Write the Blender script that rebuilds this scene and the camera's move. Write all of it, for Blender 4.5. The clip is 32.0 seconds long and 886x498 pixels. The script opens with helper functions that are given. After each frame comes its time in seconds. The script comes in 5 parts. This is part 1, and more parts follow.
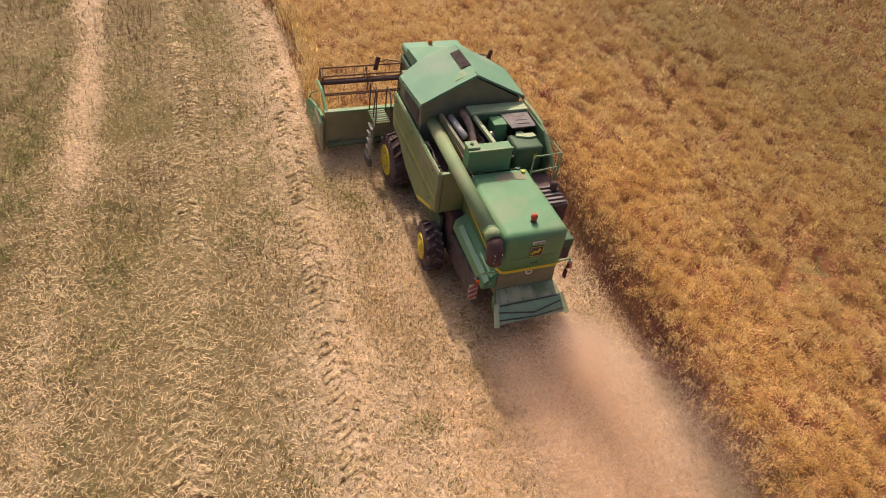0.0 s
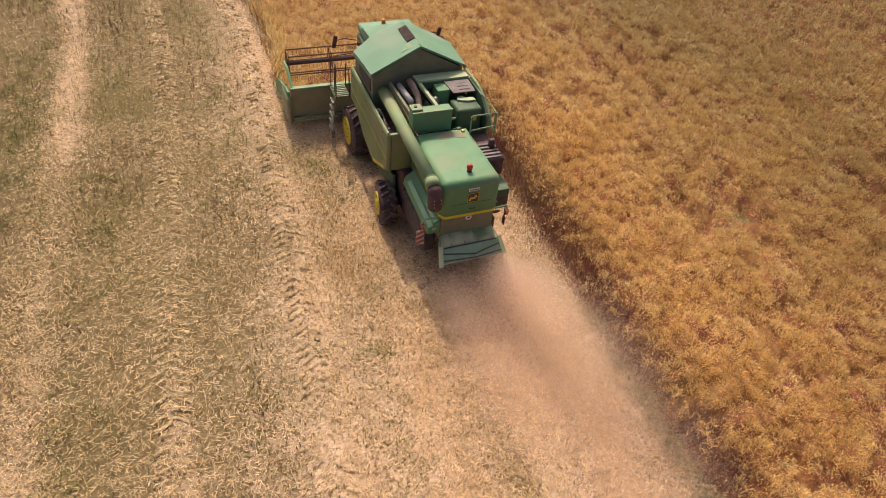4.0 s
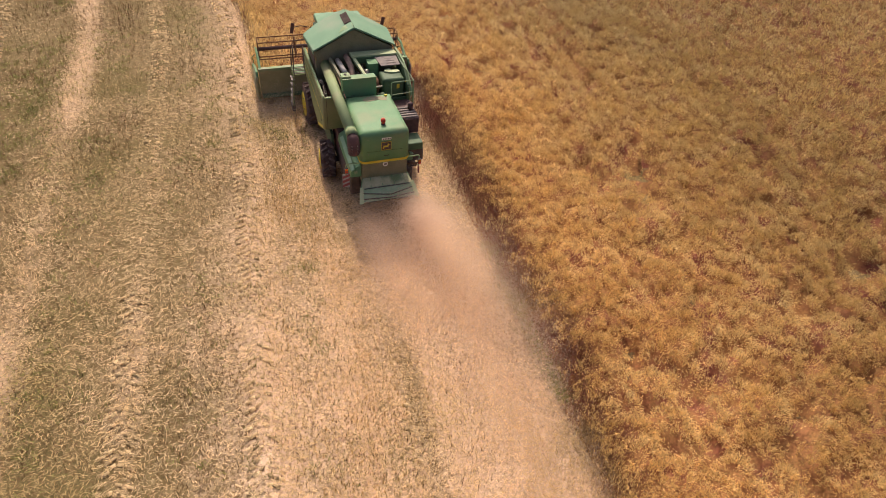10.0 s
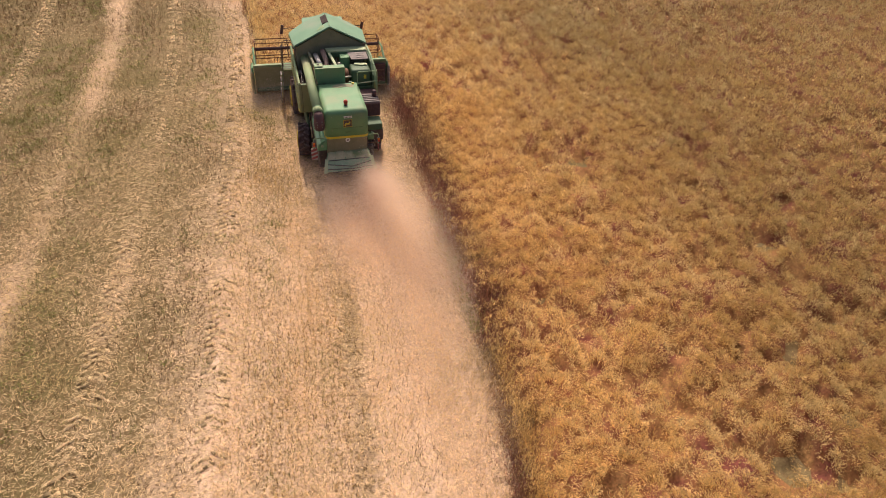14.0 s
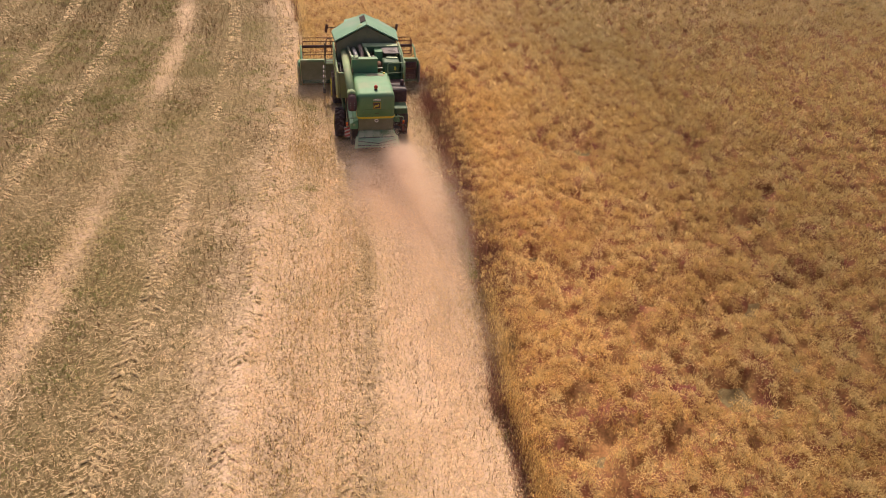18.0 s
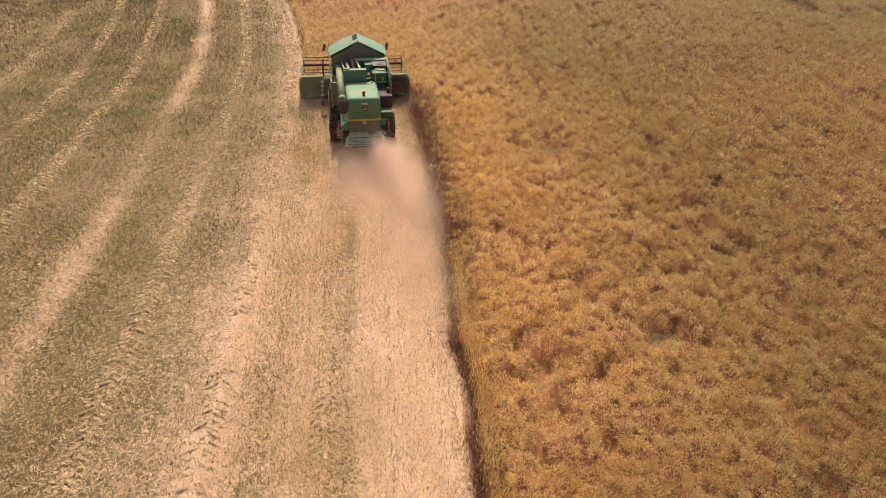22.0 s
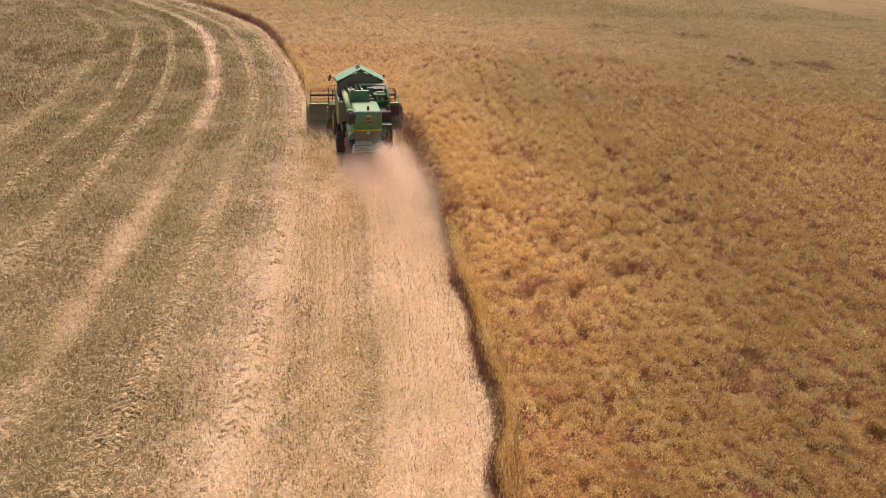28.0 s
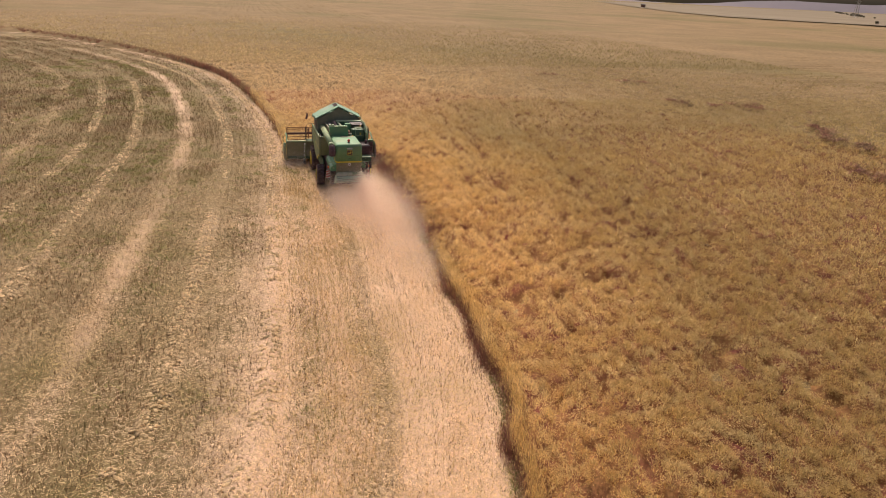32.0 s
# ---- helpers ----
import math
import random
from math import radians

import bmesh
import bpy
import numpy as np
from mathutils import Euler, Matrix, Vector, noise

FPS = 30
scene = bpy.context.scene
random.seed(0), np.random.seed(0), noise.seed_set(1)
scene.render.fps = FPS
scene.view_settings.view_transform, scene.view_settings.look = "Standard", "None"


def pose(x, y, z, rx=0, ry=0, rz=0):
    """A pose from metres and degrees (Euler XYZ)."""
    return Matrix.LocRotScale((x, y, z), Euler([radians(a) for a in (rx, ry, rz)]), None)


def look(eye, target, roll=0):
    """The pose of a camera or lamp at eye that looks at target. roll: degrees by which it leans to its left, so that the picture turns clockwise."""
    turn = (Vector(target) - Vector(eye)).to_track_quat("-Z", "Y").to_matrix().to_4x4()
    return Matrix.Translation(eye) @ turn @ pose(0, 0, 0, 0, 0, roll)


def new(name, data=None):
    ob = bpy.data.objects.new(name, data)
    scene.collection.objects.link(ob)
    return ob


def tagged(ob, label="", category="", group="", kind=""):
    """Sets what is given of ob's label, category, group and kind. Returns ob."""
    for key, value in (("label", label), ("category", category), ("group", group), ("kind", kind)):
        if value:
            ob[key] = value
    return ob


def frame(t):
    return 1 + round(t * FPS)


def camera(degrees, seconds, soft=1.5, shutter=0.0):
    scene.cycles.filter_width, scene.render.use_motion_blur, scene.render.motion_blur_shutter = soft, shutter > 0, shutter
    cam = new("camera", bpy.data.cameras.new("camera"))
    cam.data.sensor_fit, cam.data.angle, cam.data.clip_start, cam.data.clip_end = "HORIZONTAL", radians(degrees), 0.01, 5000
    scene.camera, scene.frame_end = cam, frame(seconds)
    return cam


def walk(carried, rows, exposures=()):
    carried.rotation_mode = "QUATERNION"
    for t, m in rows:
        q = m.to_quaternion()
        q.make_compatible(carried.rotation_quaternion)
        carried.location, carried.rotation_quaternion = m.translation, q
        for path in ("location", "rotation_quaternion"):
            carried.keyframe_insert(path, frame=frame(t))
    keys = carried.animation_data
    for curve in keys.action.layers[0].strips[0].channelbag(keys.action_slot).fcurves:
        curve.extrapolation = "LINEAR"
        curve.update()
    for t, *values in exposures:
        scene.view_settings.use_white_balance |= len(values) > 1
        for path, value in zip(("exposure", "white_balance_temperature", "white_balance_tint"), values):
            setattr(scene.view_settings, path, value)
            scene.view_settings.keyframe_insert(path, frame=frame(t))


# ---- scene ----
# The place is built in metres round a combine harvester that works along the +y direction; z = 0 is the soil.
cam = camera(68.4, 32.0, soft=0.95)
PATH = [
    (0, (-6.768, -14.317, 12.964), (-6.159, -12.973, 11.613), 8.0),
    (1, (-6.962, -14.457, 12.871), (-6.338, -13.109, 11.532), 6.4),
    (2, (-6.896, -14.905, 12.93), (-6.25, -13.57, 11.589), 5.5),
    (2.5, (-6.823, -15.383, 13.01), (-6.179, -14.046, 11.668), 5.8),
    (4.5, (-6.224, -17.582, 13.63), (-5.618, -16.243, 12.274), 6.1),
    (5, (-6.1, -18.126, 13.729), (-5.508, -16.781, 12.372), 5.3),
    (6, (-6.096, -18.951, 13.903), (-5.499, -17.605, 12.549), 5.6),
    (7, (-6.026, -19.9, 14.054), (-5.451, -18.544, 12.702), 4.8),
    (8, (-5.76, -20.832, 14.172), (-5.186, -19.461, 12.833), 4.4),
    (9, (-5.32, -21.652, 14.173), (-4.749, -20.262, 12.852), 4.2),
    (10, (-4.596, -22.488, 14.319), (-4.053, -21.079, 13.008), 4.5),
    (11, (-4.033, -23.699, 14.471), (-3.505, -22.268, 13.178), 4.7),
    (12, (-3.485, -24.796, 14.603), (-2.988, -23.345, 13.32), 4.0),
    (13, (-3.174, -25.99, 14.654), (-2.696, -24.513, 13.393), 4.1),
    (14, (-2.923, -27.254, 14.684), (-2.455, -25.758, 13.442), 3.8),
    (14.5, (-2.961, -27.93, 14.68), (-2.503, -26.421, 13.45), 4.2),
    (16.5, (-3.466, -30.056, 14.804), (-3.065, -28.515, 13.593), 2.9),
    (17, (-3.321, -30.536, 14.844), (-2.933, -28.986, 13.641), 3.1),
    (18, (-2.742, -31.565, 14.91), (-2.383, -29.996, 13.723), 3.8),
    (19, (-2.398, -32.314, 15.029), (-2.082, -30.729, 13.85), 3.4),
    (20, (-2.095, -33.319, 15.03), (-1.806, -31.713, 13.873), 2.9),
    (21, (-1.886, -34.643, 14.877), (-1.586, -33.016, 13.753), 2.1),
    (22, (-1.706, -35.959, 14.752), (-1.394, -34.311, 13.662), 2.0),
    (23, (-1.573, -37.164, 14.713), (-1.252, -35.5, 13.651), 3.3),
    (24, (-1.604, -38.445, 14.497), (-1.28, -36.76, 13.469), 3.2),
    (25, (-2.091, -39.541, 14.336), (-1.745, -37.843, 13.339), 3.8),
    (25.5, (-2.504, -40.062, 14.203), (-2.144, -38.359, 13.217), 3.4),
    (27.5, (-3.628, -42.01, 13.394), (-3.236, -40.273, 12.484), 2.6),
    (28, (-3.958, -42.383, 13.226), (-3.552, -40.638, 12.337), 2.6),
    (29, (-4.876, -42.87, 12.999), (-4.444, -41.115, 12.142), 2.1),
    (30, (-5.78, -43.257, 12.725), (-5.319, -41.495, 11.899), 2.2),
    (31, (-6.186, -43.748, 12.505), (-5.689, -41.975, 11.724), 2.7),
    (32, (-6.262, -44.441, 12.458), (-5.699, -42.67, 11.719), 2.8),
]
walk(cam, [(t, look(eye, target, roll)) for t, eye, target, roll in PATH], [(0, -0.19, 6520, 9.0), (8, -0.18, 6560, 9.5), (13, -0.17, 6600, 11.0), (20, -0.18, 6560, 10.8), (28, -0.15, 6400, 10), (32, -0.23, 6440, 10.5)])

# ---- light: high summer sun ahead of the machine, hazy sky ----
SUN_FROM = Vector((0.08, 1.0, 1.17)).normalized()
world = bpy.data.worlds.new("sky")
scene.world = world
world.use_nodes = True
wn = world.node_tree.nodes
sky = wn.new("ShaderNodeTexSky")
sky.sky_type, sky.sun_disc = "NISHITA", False
sky.sun_elevation = math.asin(SUN_FROM.z)
sky.sun_rotation = math.atan2(SUN_FROM.x, SUN_FROM.y)
sky.air_density, sky.dust_density, sky.ozone_density = 0.8, 7.0, 0.4
wn["Background"].inputs["Strength"].default_value = 0.15
world.node_tree.links.new(sky.outputs["Color"], wn["Background"].inputs["Color"])
sun = new("sun", bpy.data.lights.new("sun", "SUN"))
sun.data.energy, sun.data.angle, sun.data.color = 4.1, radians(0.6), (1.0, 0.86, 0.68)
sun.matrix_world = look(SUN_FROM * 60, (0, 0, 0))


# ---- materials ----
def material(name, colour, second=None, scale=4.0, rough=0.6, metal=0.0, bump=0.15, fine=60.0, spread=0.25, island=0.0, third=None, third_scale=0.6, coat=0.0, through_light=0.0, solid=1.0):
    """A surface with two sizes of variation: stains of size 1/scale m and grain of size 1/fine m."""
    m = bpy.data.materials.new(name)
    m.use_nodes = True
    t = m.node_tree
    n, l = t.nodes, t.links
    b = n["Principled BSDF"]
    b.inputs["Roughness"].default_value, b.inputs["Metallic"].default_value = rough, metal
    b.inputs["Coat Weight"].default_value = coat
    if rough >= 0.9:
        b.inputs["Specular IOR Level"].default_value = 0.1
    pos = n.new("ShaderNodeNewGeometry")
    second = second or tuple(min(1.0, c * 1.5 + 0.02) for c in colour)

    def noise_of(s, detail):
        q = n.new("ShaderNodeTexNoise")
        q.inputs["Scale"].default_value, q.inputs["Detail"].default_value = s, detail
        l.new(pos.outputs["Position"], q.inputs["Vector"])
        return q

    def mixed(a, c, factor, blend="MIX"):
        q = n.new("ShaderNodeMix")
        q.data_type, q.blend_type = "RGBA", blend
        for socket, value in ((q.inputs[6], a), (q.inputs[7], c), (q.inputs[0], factor)):
            if isinstance(value, bpy.types.NodeSocket):
                l.new(value, socket)
            else:
                socket.default_value = (*value, 1) if isinstance(value, tuple) else value
        return q.outputs[2]

    def steep(socket, low, high):
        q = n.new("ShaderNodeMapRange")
        q.inputs["From Min"].default_value, q.inputs["From Max"].default_value = low, high
        l.new(socket, q.inputs["Value"])
        return q.outputs["Result"]

    big, small = noise_of(scale, 4), noise_of(fine, 3)
    col = mixed(colour, second, steep(big.outputs["Fac"], 0.38, 0.62))
    if third:
        col = mixed(col, third, steep(noise_of(third_scale, 5).outputs["Fac"], 0.5, 0.68))
    col = mixed(col, mixed(col, (0.0, 0.0, 0.0), spread), steep(small.outputs["Fac"], 0.35, 0.7))
    if island:
        hue = n.new("ShaderNodeHueSaturation")
        value = n.new("ShaderNodeMapRange")
        value.inputs["To Min"].default_value, value.inputs["To Max"].default_value = 1 - island, 1 + island
        l.new(pos.outputs["Random Per Island"], value.inputs["Value"])
        l.new(value.outputs["Result"], hue.inputs["Value"])
        l.new(col, hue.inputs["Color"])
        col = hue.outputs["Color"]
    l.new(col, b.inputs["Base Color"])
    if through_light:
        thin, blend = n.new("ShaderNodeBsdfTranslucent"), n.new("ShaderNodeMixShader")
        l.new(col, thin.inputs["Color"])
        blend.inputs["Fac"].default_value = through_light
        l.new(b.outputs["BSDF"], blend.inputs[1])
        l.new(thin.outputs["BSDF"], blend.inputs[2])
        l.new(blend.outputs["Shader"], n["Material Output"].inputs["Surface"])
    if solid < 1:
        clear, part_of = n.new("ShaderNodeBsdfTransparent"), n.new("ShaderNodeMixShader")
        part_of.inputs["Fac"].default_value = solid
        last = n["Material Output"].inputs["Surface"].links[0].from_socket
        l.new(clear.outputs["BSDF"], part_of.inputs[1])
        l.new(last, part_of.inputs[2])
        l.new(part_of.outputs["Shader"], n["Material Output"].inputs["Surface"])
    if bump:
        q = n.new("ShaderNodeBump")
        q.inputs["Strength"].default_value, q.inputs["Distance"].default_value = bump, 0.02
        l.new(small.outputs["Fac"], q.inputs["Height"])
        l.new(q.outputs["Normal"], b.inputs["Normal"])
    return m


GREEN = material("green_paint_dusty", (0.118, 0.258, 0.122), (0.145, 0.29, 0.145), 1.6, 0.64, 0, 0.04, 40, 0.12, third=(0.185, 0.262, 0.135), third_scale=1.1)
OLIVE = material("green_paint_olive_with_dust", (0.20, 0.235, 0.092), (0.245, 0.27, 0.115), 1.3, 0.75, 0, 0.04, 40, 0.12, third=(0.30, 0.285, 0.155), third_scale=0.9)
SCUFF = material("scuffed_bare_paint", (0.33, 0.245, 0.17), (0.25, 0.27, 0.16), 9.0, 0.85, 0, 0.05, 60, 0.2)
SHIELD = material("pale_green_cover_sheet", (0.40, 0.45, 0.25), (0.46, 0.49, 0.30), 2.0, 0.7, 0, 0.04, 40, 0.1)
LID = material("bright_green_lid", (0.25, 0.40, 0.25), (0.30, 0.44, 0.29), 2.0, 0.7, 0, 0.04, 40, 0.1)
ALUMINIUM = material("dull_aluminium", (0.72, 0.62, 0.57), (0.58, 0.48, 0.44), 5.0, 0.5, 0.2, 0.05, 60, 0.15)
PIPE = material("heat_stained_pipe", (0.32, 0.21, 0.18), (0.24, 0.14, 0.12), 5.0, 0.7, 0.1, 0.1, 60, 0.2)
# Board colours: fading and dust, with the board's shade put in too.
DIM_RED = material("faded_shaded_red_film", (0.36, 0.075, 0.07), (0.42, 0.12, 0.11), 8.0, 0.7, 0, 0.02, 40, 0.15)
DIM_WHITE = material("dusty_shaded_white_film", (0.48, 0.42, 0.38), (0.56, 0.50, 0.45), 6.0, 0.7, 0, 0.02, 40, 0.15)
# Lip green brightened: the sky light on it is put into the colour.
LIP = material("sky_lit_green_lip", (0.27, 0.385, 0.245), (0.34, 0.44, 0.30), 3.0, 0.7, 0, 0.05, 40, 0.15)
# Darker copy of GREEN: shade of recessed and low parts is in it.
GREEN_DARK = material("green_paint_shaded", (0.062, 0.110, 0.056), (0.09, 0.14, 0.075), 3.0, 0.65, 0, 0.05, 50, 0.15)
# Header paint paled: haze of the airborne dust before it is in the colour.
HEADER = material("header_paint_dust_hazed", (0.27, 0.255, 0.14), (0.34, 0.31, 0.185), 1.4, 0.85, 0, 0.05, 40, 0.12, third=(0.42, 0.34, 0.22), third_scale=0.8)
AUGER = material("auger_paint_dusty", (0.205, 0.265, 0.125), (0.245, 0.30, 0.15), 1.5, 0.7, 0, 0.04, 40, 0.10, third=(0.29, 0.28, 0.16), third_scale=0.8)
GREEN_PALE = material("green_paint_sun_bleached", (0.18, 0.28, 0.135), (0.24, 0.32, 0.175), 2.0, 0.7, 0, 0.04, 40, 0.10, third=(0.33, 0.33, 0.21), third_scale=1.7)
COVER = material("tank_cover_green", (0.135, 0.265, 0.165), (0.165, 0.295, 0.185), 1.2, 0.68, 0, 0.03, 30, 0.08, third=(0.215, 0.29, 0.20), third_scale=0.9)
GABLE = material("olive_tank_sheet", (0.205, 0.19, 0.12), (0.25, 0.225, 0.15), 2.5, 0.7, 0, 0.1, 30, 0.2)
YELLOW = material("yellow_paint", (0.62, 0.45, 0.02), (0.68, 0.52, 0.05), 3.0, 0.5, 0, 0.05, 40, 0.12)
# BLACK, HOLLOW and MAROON are lifted: haze over the machine is in them.
BLACK = material("black_paint", (0.075, 0.050, 0.050), (0.12, 0.085, 0.076), 5.0, 0.75, 0, 0.1, 60, 0.2)
# HOLLOW puts the shade inside openings into a surface colour.
HOLLOW = material("hollow_shade", (0.055, 0.038, 0.036), (0.08, 0.056, 0.052), 5.0, 0.9, 0, 0, 60, 0.1)
# Dusty rubber, with the deep maroon shade round the wheels put in.
RUBBER = material("tyre_rubber_dusty", (0.085, 0.050, 0.050), (0.16, 0.11, 0.10), 2.5, 0.9, 0, 0.2, 50, 0.2)
STEEL = material("worn_steel", (0.34, 0.33, 0.31), (0.22, 0.19, 0.16), 5.0, 0.4, 0.8, 0.1, 60, 0.2)
RUST = material("rusty_iron", (0.16, 0.07, 0.045), (0.24, 0.12, 0.07), 7.0, 0.8, 0.2, 0.2, 60, 0.25)
MAROON = material("dark_red_rubber", (0.092, 0.040, 0.044), (0.13, 0.060, 0.060), 6.0, 0.7, 0, 0.1, 50, 0.2)
RED = material("red_plastic", (0.5, 0.03, 0.02), (0.58, 0.06, 0.03), 8.0, 0.3, 0, 0.02, 40, 0.1)
ORANGE = material("orange_lens", (0.75, 0.16, 0.02), (0.8, 0.22, 0.04), 8.0, 0.25, 0, 0.02, 40, 0.1)
WHITE = material("white_paint", (0.72, 0.70, 0.64), (0.78, 0.76, 0.70), 4.0, 0.5, 0, 0.04, 40, 0.1)
# Chaff dust, lightened and yellowed: light from the ground is put in.
CHAFF_GREY = material("chaff_dust_sheet_with_bounce", (0.47, 0.43, 0.26), (0.57, 0.51, 0.33), 3.5, 0.9, 0, 0.2, 45, 0.15, third=(0.22, 0.26, 0.13), third_scale=2.0)
GREY = material("dusty_grey_sheet", (0.20, 0.16, 0.16), (0.27, 0.22, 0.205), 4.0, 0.8, 0, 0.1, 50, 0.2)
SKIRT = material("olive_rear_sheet", (0.19, 0.175, 0.095), (0.23, 0.21, 0.125), 2.0, 0.7, 0, 0.06, 40, 0.15)
GLASS = material("dark_cab_glass", (0.015, 0.02, 0.02), (0.02, 0.025, 0.025), 2.0, 0.08, 0, 0, 40, 0.0)
SOIL = material("stubble_ground", (0.205, 0.147, 0.072), (0.305, 0.225, 0.118), 3.0, 0.95, 0, 0.8, 22, 0.45, third=(0.19, 0.148, 0.065), third_scale=0.25)
STRAW = material("bleached_straw", (0.65, 0.45, 0.245), (0.79, 0.58, 0.36), 1.0, 0.75, 0, 0, 60, 0.1, island=0.42, third=(0.52, 0.37, 0.165), third_scale=0.25, through_light=0.32)
STALK = material("cut_stalk", (0.165, 0.082, 0.038), (0.265, 0.155, 0.068), 0.9, 0.8, 0, 0, 60, 0.15, island=0.45, third=(0.19, 0.155, 0.06), third_scale=0.3, through_light=0.15)
# Dusty lugs, darkened likewise for the shade round the wheels.
LUG = material("dusty_tyre_lug", (0.20, 0.145, 0.135), (0.11, 0.075, 0.075), 6.0, 0.9, 0, 0.1, 50, 0.2)
CHAFF = material("chaff_layer", (0.68, 0.475, 0.27), (0.78, 0.575, 0.35), 1.4, 0.9, 0, 0, 18, 0.15, island=0.18, through_light=0.2)
TRACK = material("pressed_straw_and_soil", (0.60, 0.435, 0.25), (0.73, 0.545, 0.33), 2.0, 0.9, 0, 0, 25, 0.2, island=0.4, through_light=0.15)
WEED = material("olive_weed", (0.21, 0.215, 0.054), (0.315, 0.29, 0.09), 0.8, 0.7, 0, 0, 60, 0.15, island=0.3, through_light=0.35)
CROP = material("ripe_rapeseed", (0.76, 0.51, 0.198), (0.84, 0.61, 0.285), 0.9, 0.8, 0, 0, 50, 0.1, island=0.34, third=(0.68, 0.44, 0.165), third_scale=0.5, through_light=0.56)
# Paler copy of CROP: the dust haze ahead is put into the colour.
CROP_MID = material("dust_hazed_rapeseed", (0.69, 0.48, 0.25), (0.77, 0.565, 0.325), 0.7, 0.8, 0, 0, 50, 0.1, island=0.3, third=(0.62, 0.425, 0.21), third_scale=0.4, through_light=0.5)
GOLD_STALK = material("golden_stubble", (0.60, 0.40, 0.155), (0.72, 0.52, 0.24), 1.2, 0.8, 0, 0, 60, 0.12, island=0.4, third=(0.45, 0.36, 0.14), third_scale=0.6, through_light=0.35)
# Greyer copy of CROP for far tufts: distance haze put into the colour.
CROP_PALE = material("hazed_far_rapeseed", (0.46, 0.335, 0.16), (0.57, 0.425, 0.215), 0.3, 0.8, 0, 0, 50, 0.1, island=0.3, third=(0.40, 0.31, 0.13), third_scale=0.06, through_light=0.45)
# Dark sheet colour that stands for the shade between the plants.
CROP_FLOOR = material("crop_gap_shade", (0.29, 0.13, 0.060), (0.43, 0.225, 0.095), 3.0, 0.95, 0, 0.6, 14, 0.5, third=(0.25, 0.08, 0.062), third_scale=0.9)
# Darkened for the plants' own shade, which the flat far sheet lacks.
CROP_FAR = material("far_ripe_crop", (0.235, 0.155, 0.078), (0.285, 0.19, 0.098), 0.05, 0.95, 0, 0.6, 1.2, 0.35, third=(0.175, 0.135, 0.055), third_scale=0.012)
STEM = material("crop_edge_stem", (0.27, 0.115, 0.085), (0.38, 0.19, 0.12), 1.2, 0.85, 0, 0, 50, 0.15, island=0.5, third=(0.36, 0.26, 0.13), third_scale=0.25, through_light=0.3)
# PALE_FIELD and FAR_HILL carry vignette and distance haze in their colours.
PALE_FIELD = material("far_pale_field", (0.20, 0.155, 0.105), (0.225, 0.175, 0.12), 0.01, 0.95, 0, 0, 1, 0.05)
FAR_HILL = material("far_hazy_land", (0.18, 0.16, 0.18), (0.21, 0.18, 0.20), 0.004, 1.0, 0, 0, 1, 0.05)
DUST = material("chaff_dust", (0.98, 0.765, 0.625), (0.98, 0.80, 0.665), 1.0, 0.9, 0, 0, 30, 0.02, island=0.05, through_light=0.72, solid=0.5)
# Leaves lightened: distance haze is put into their colour.
LEAF = material("hazed_tree_leaf", (0.12, 0.10, 0.06), (0.17, 0.14, 0.085), 0.4, 0.8, 0, 0, 20, 0.15, island=0.3)


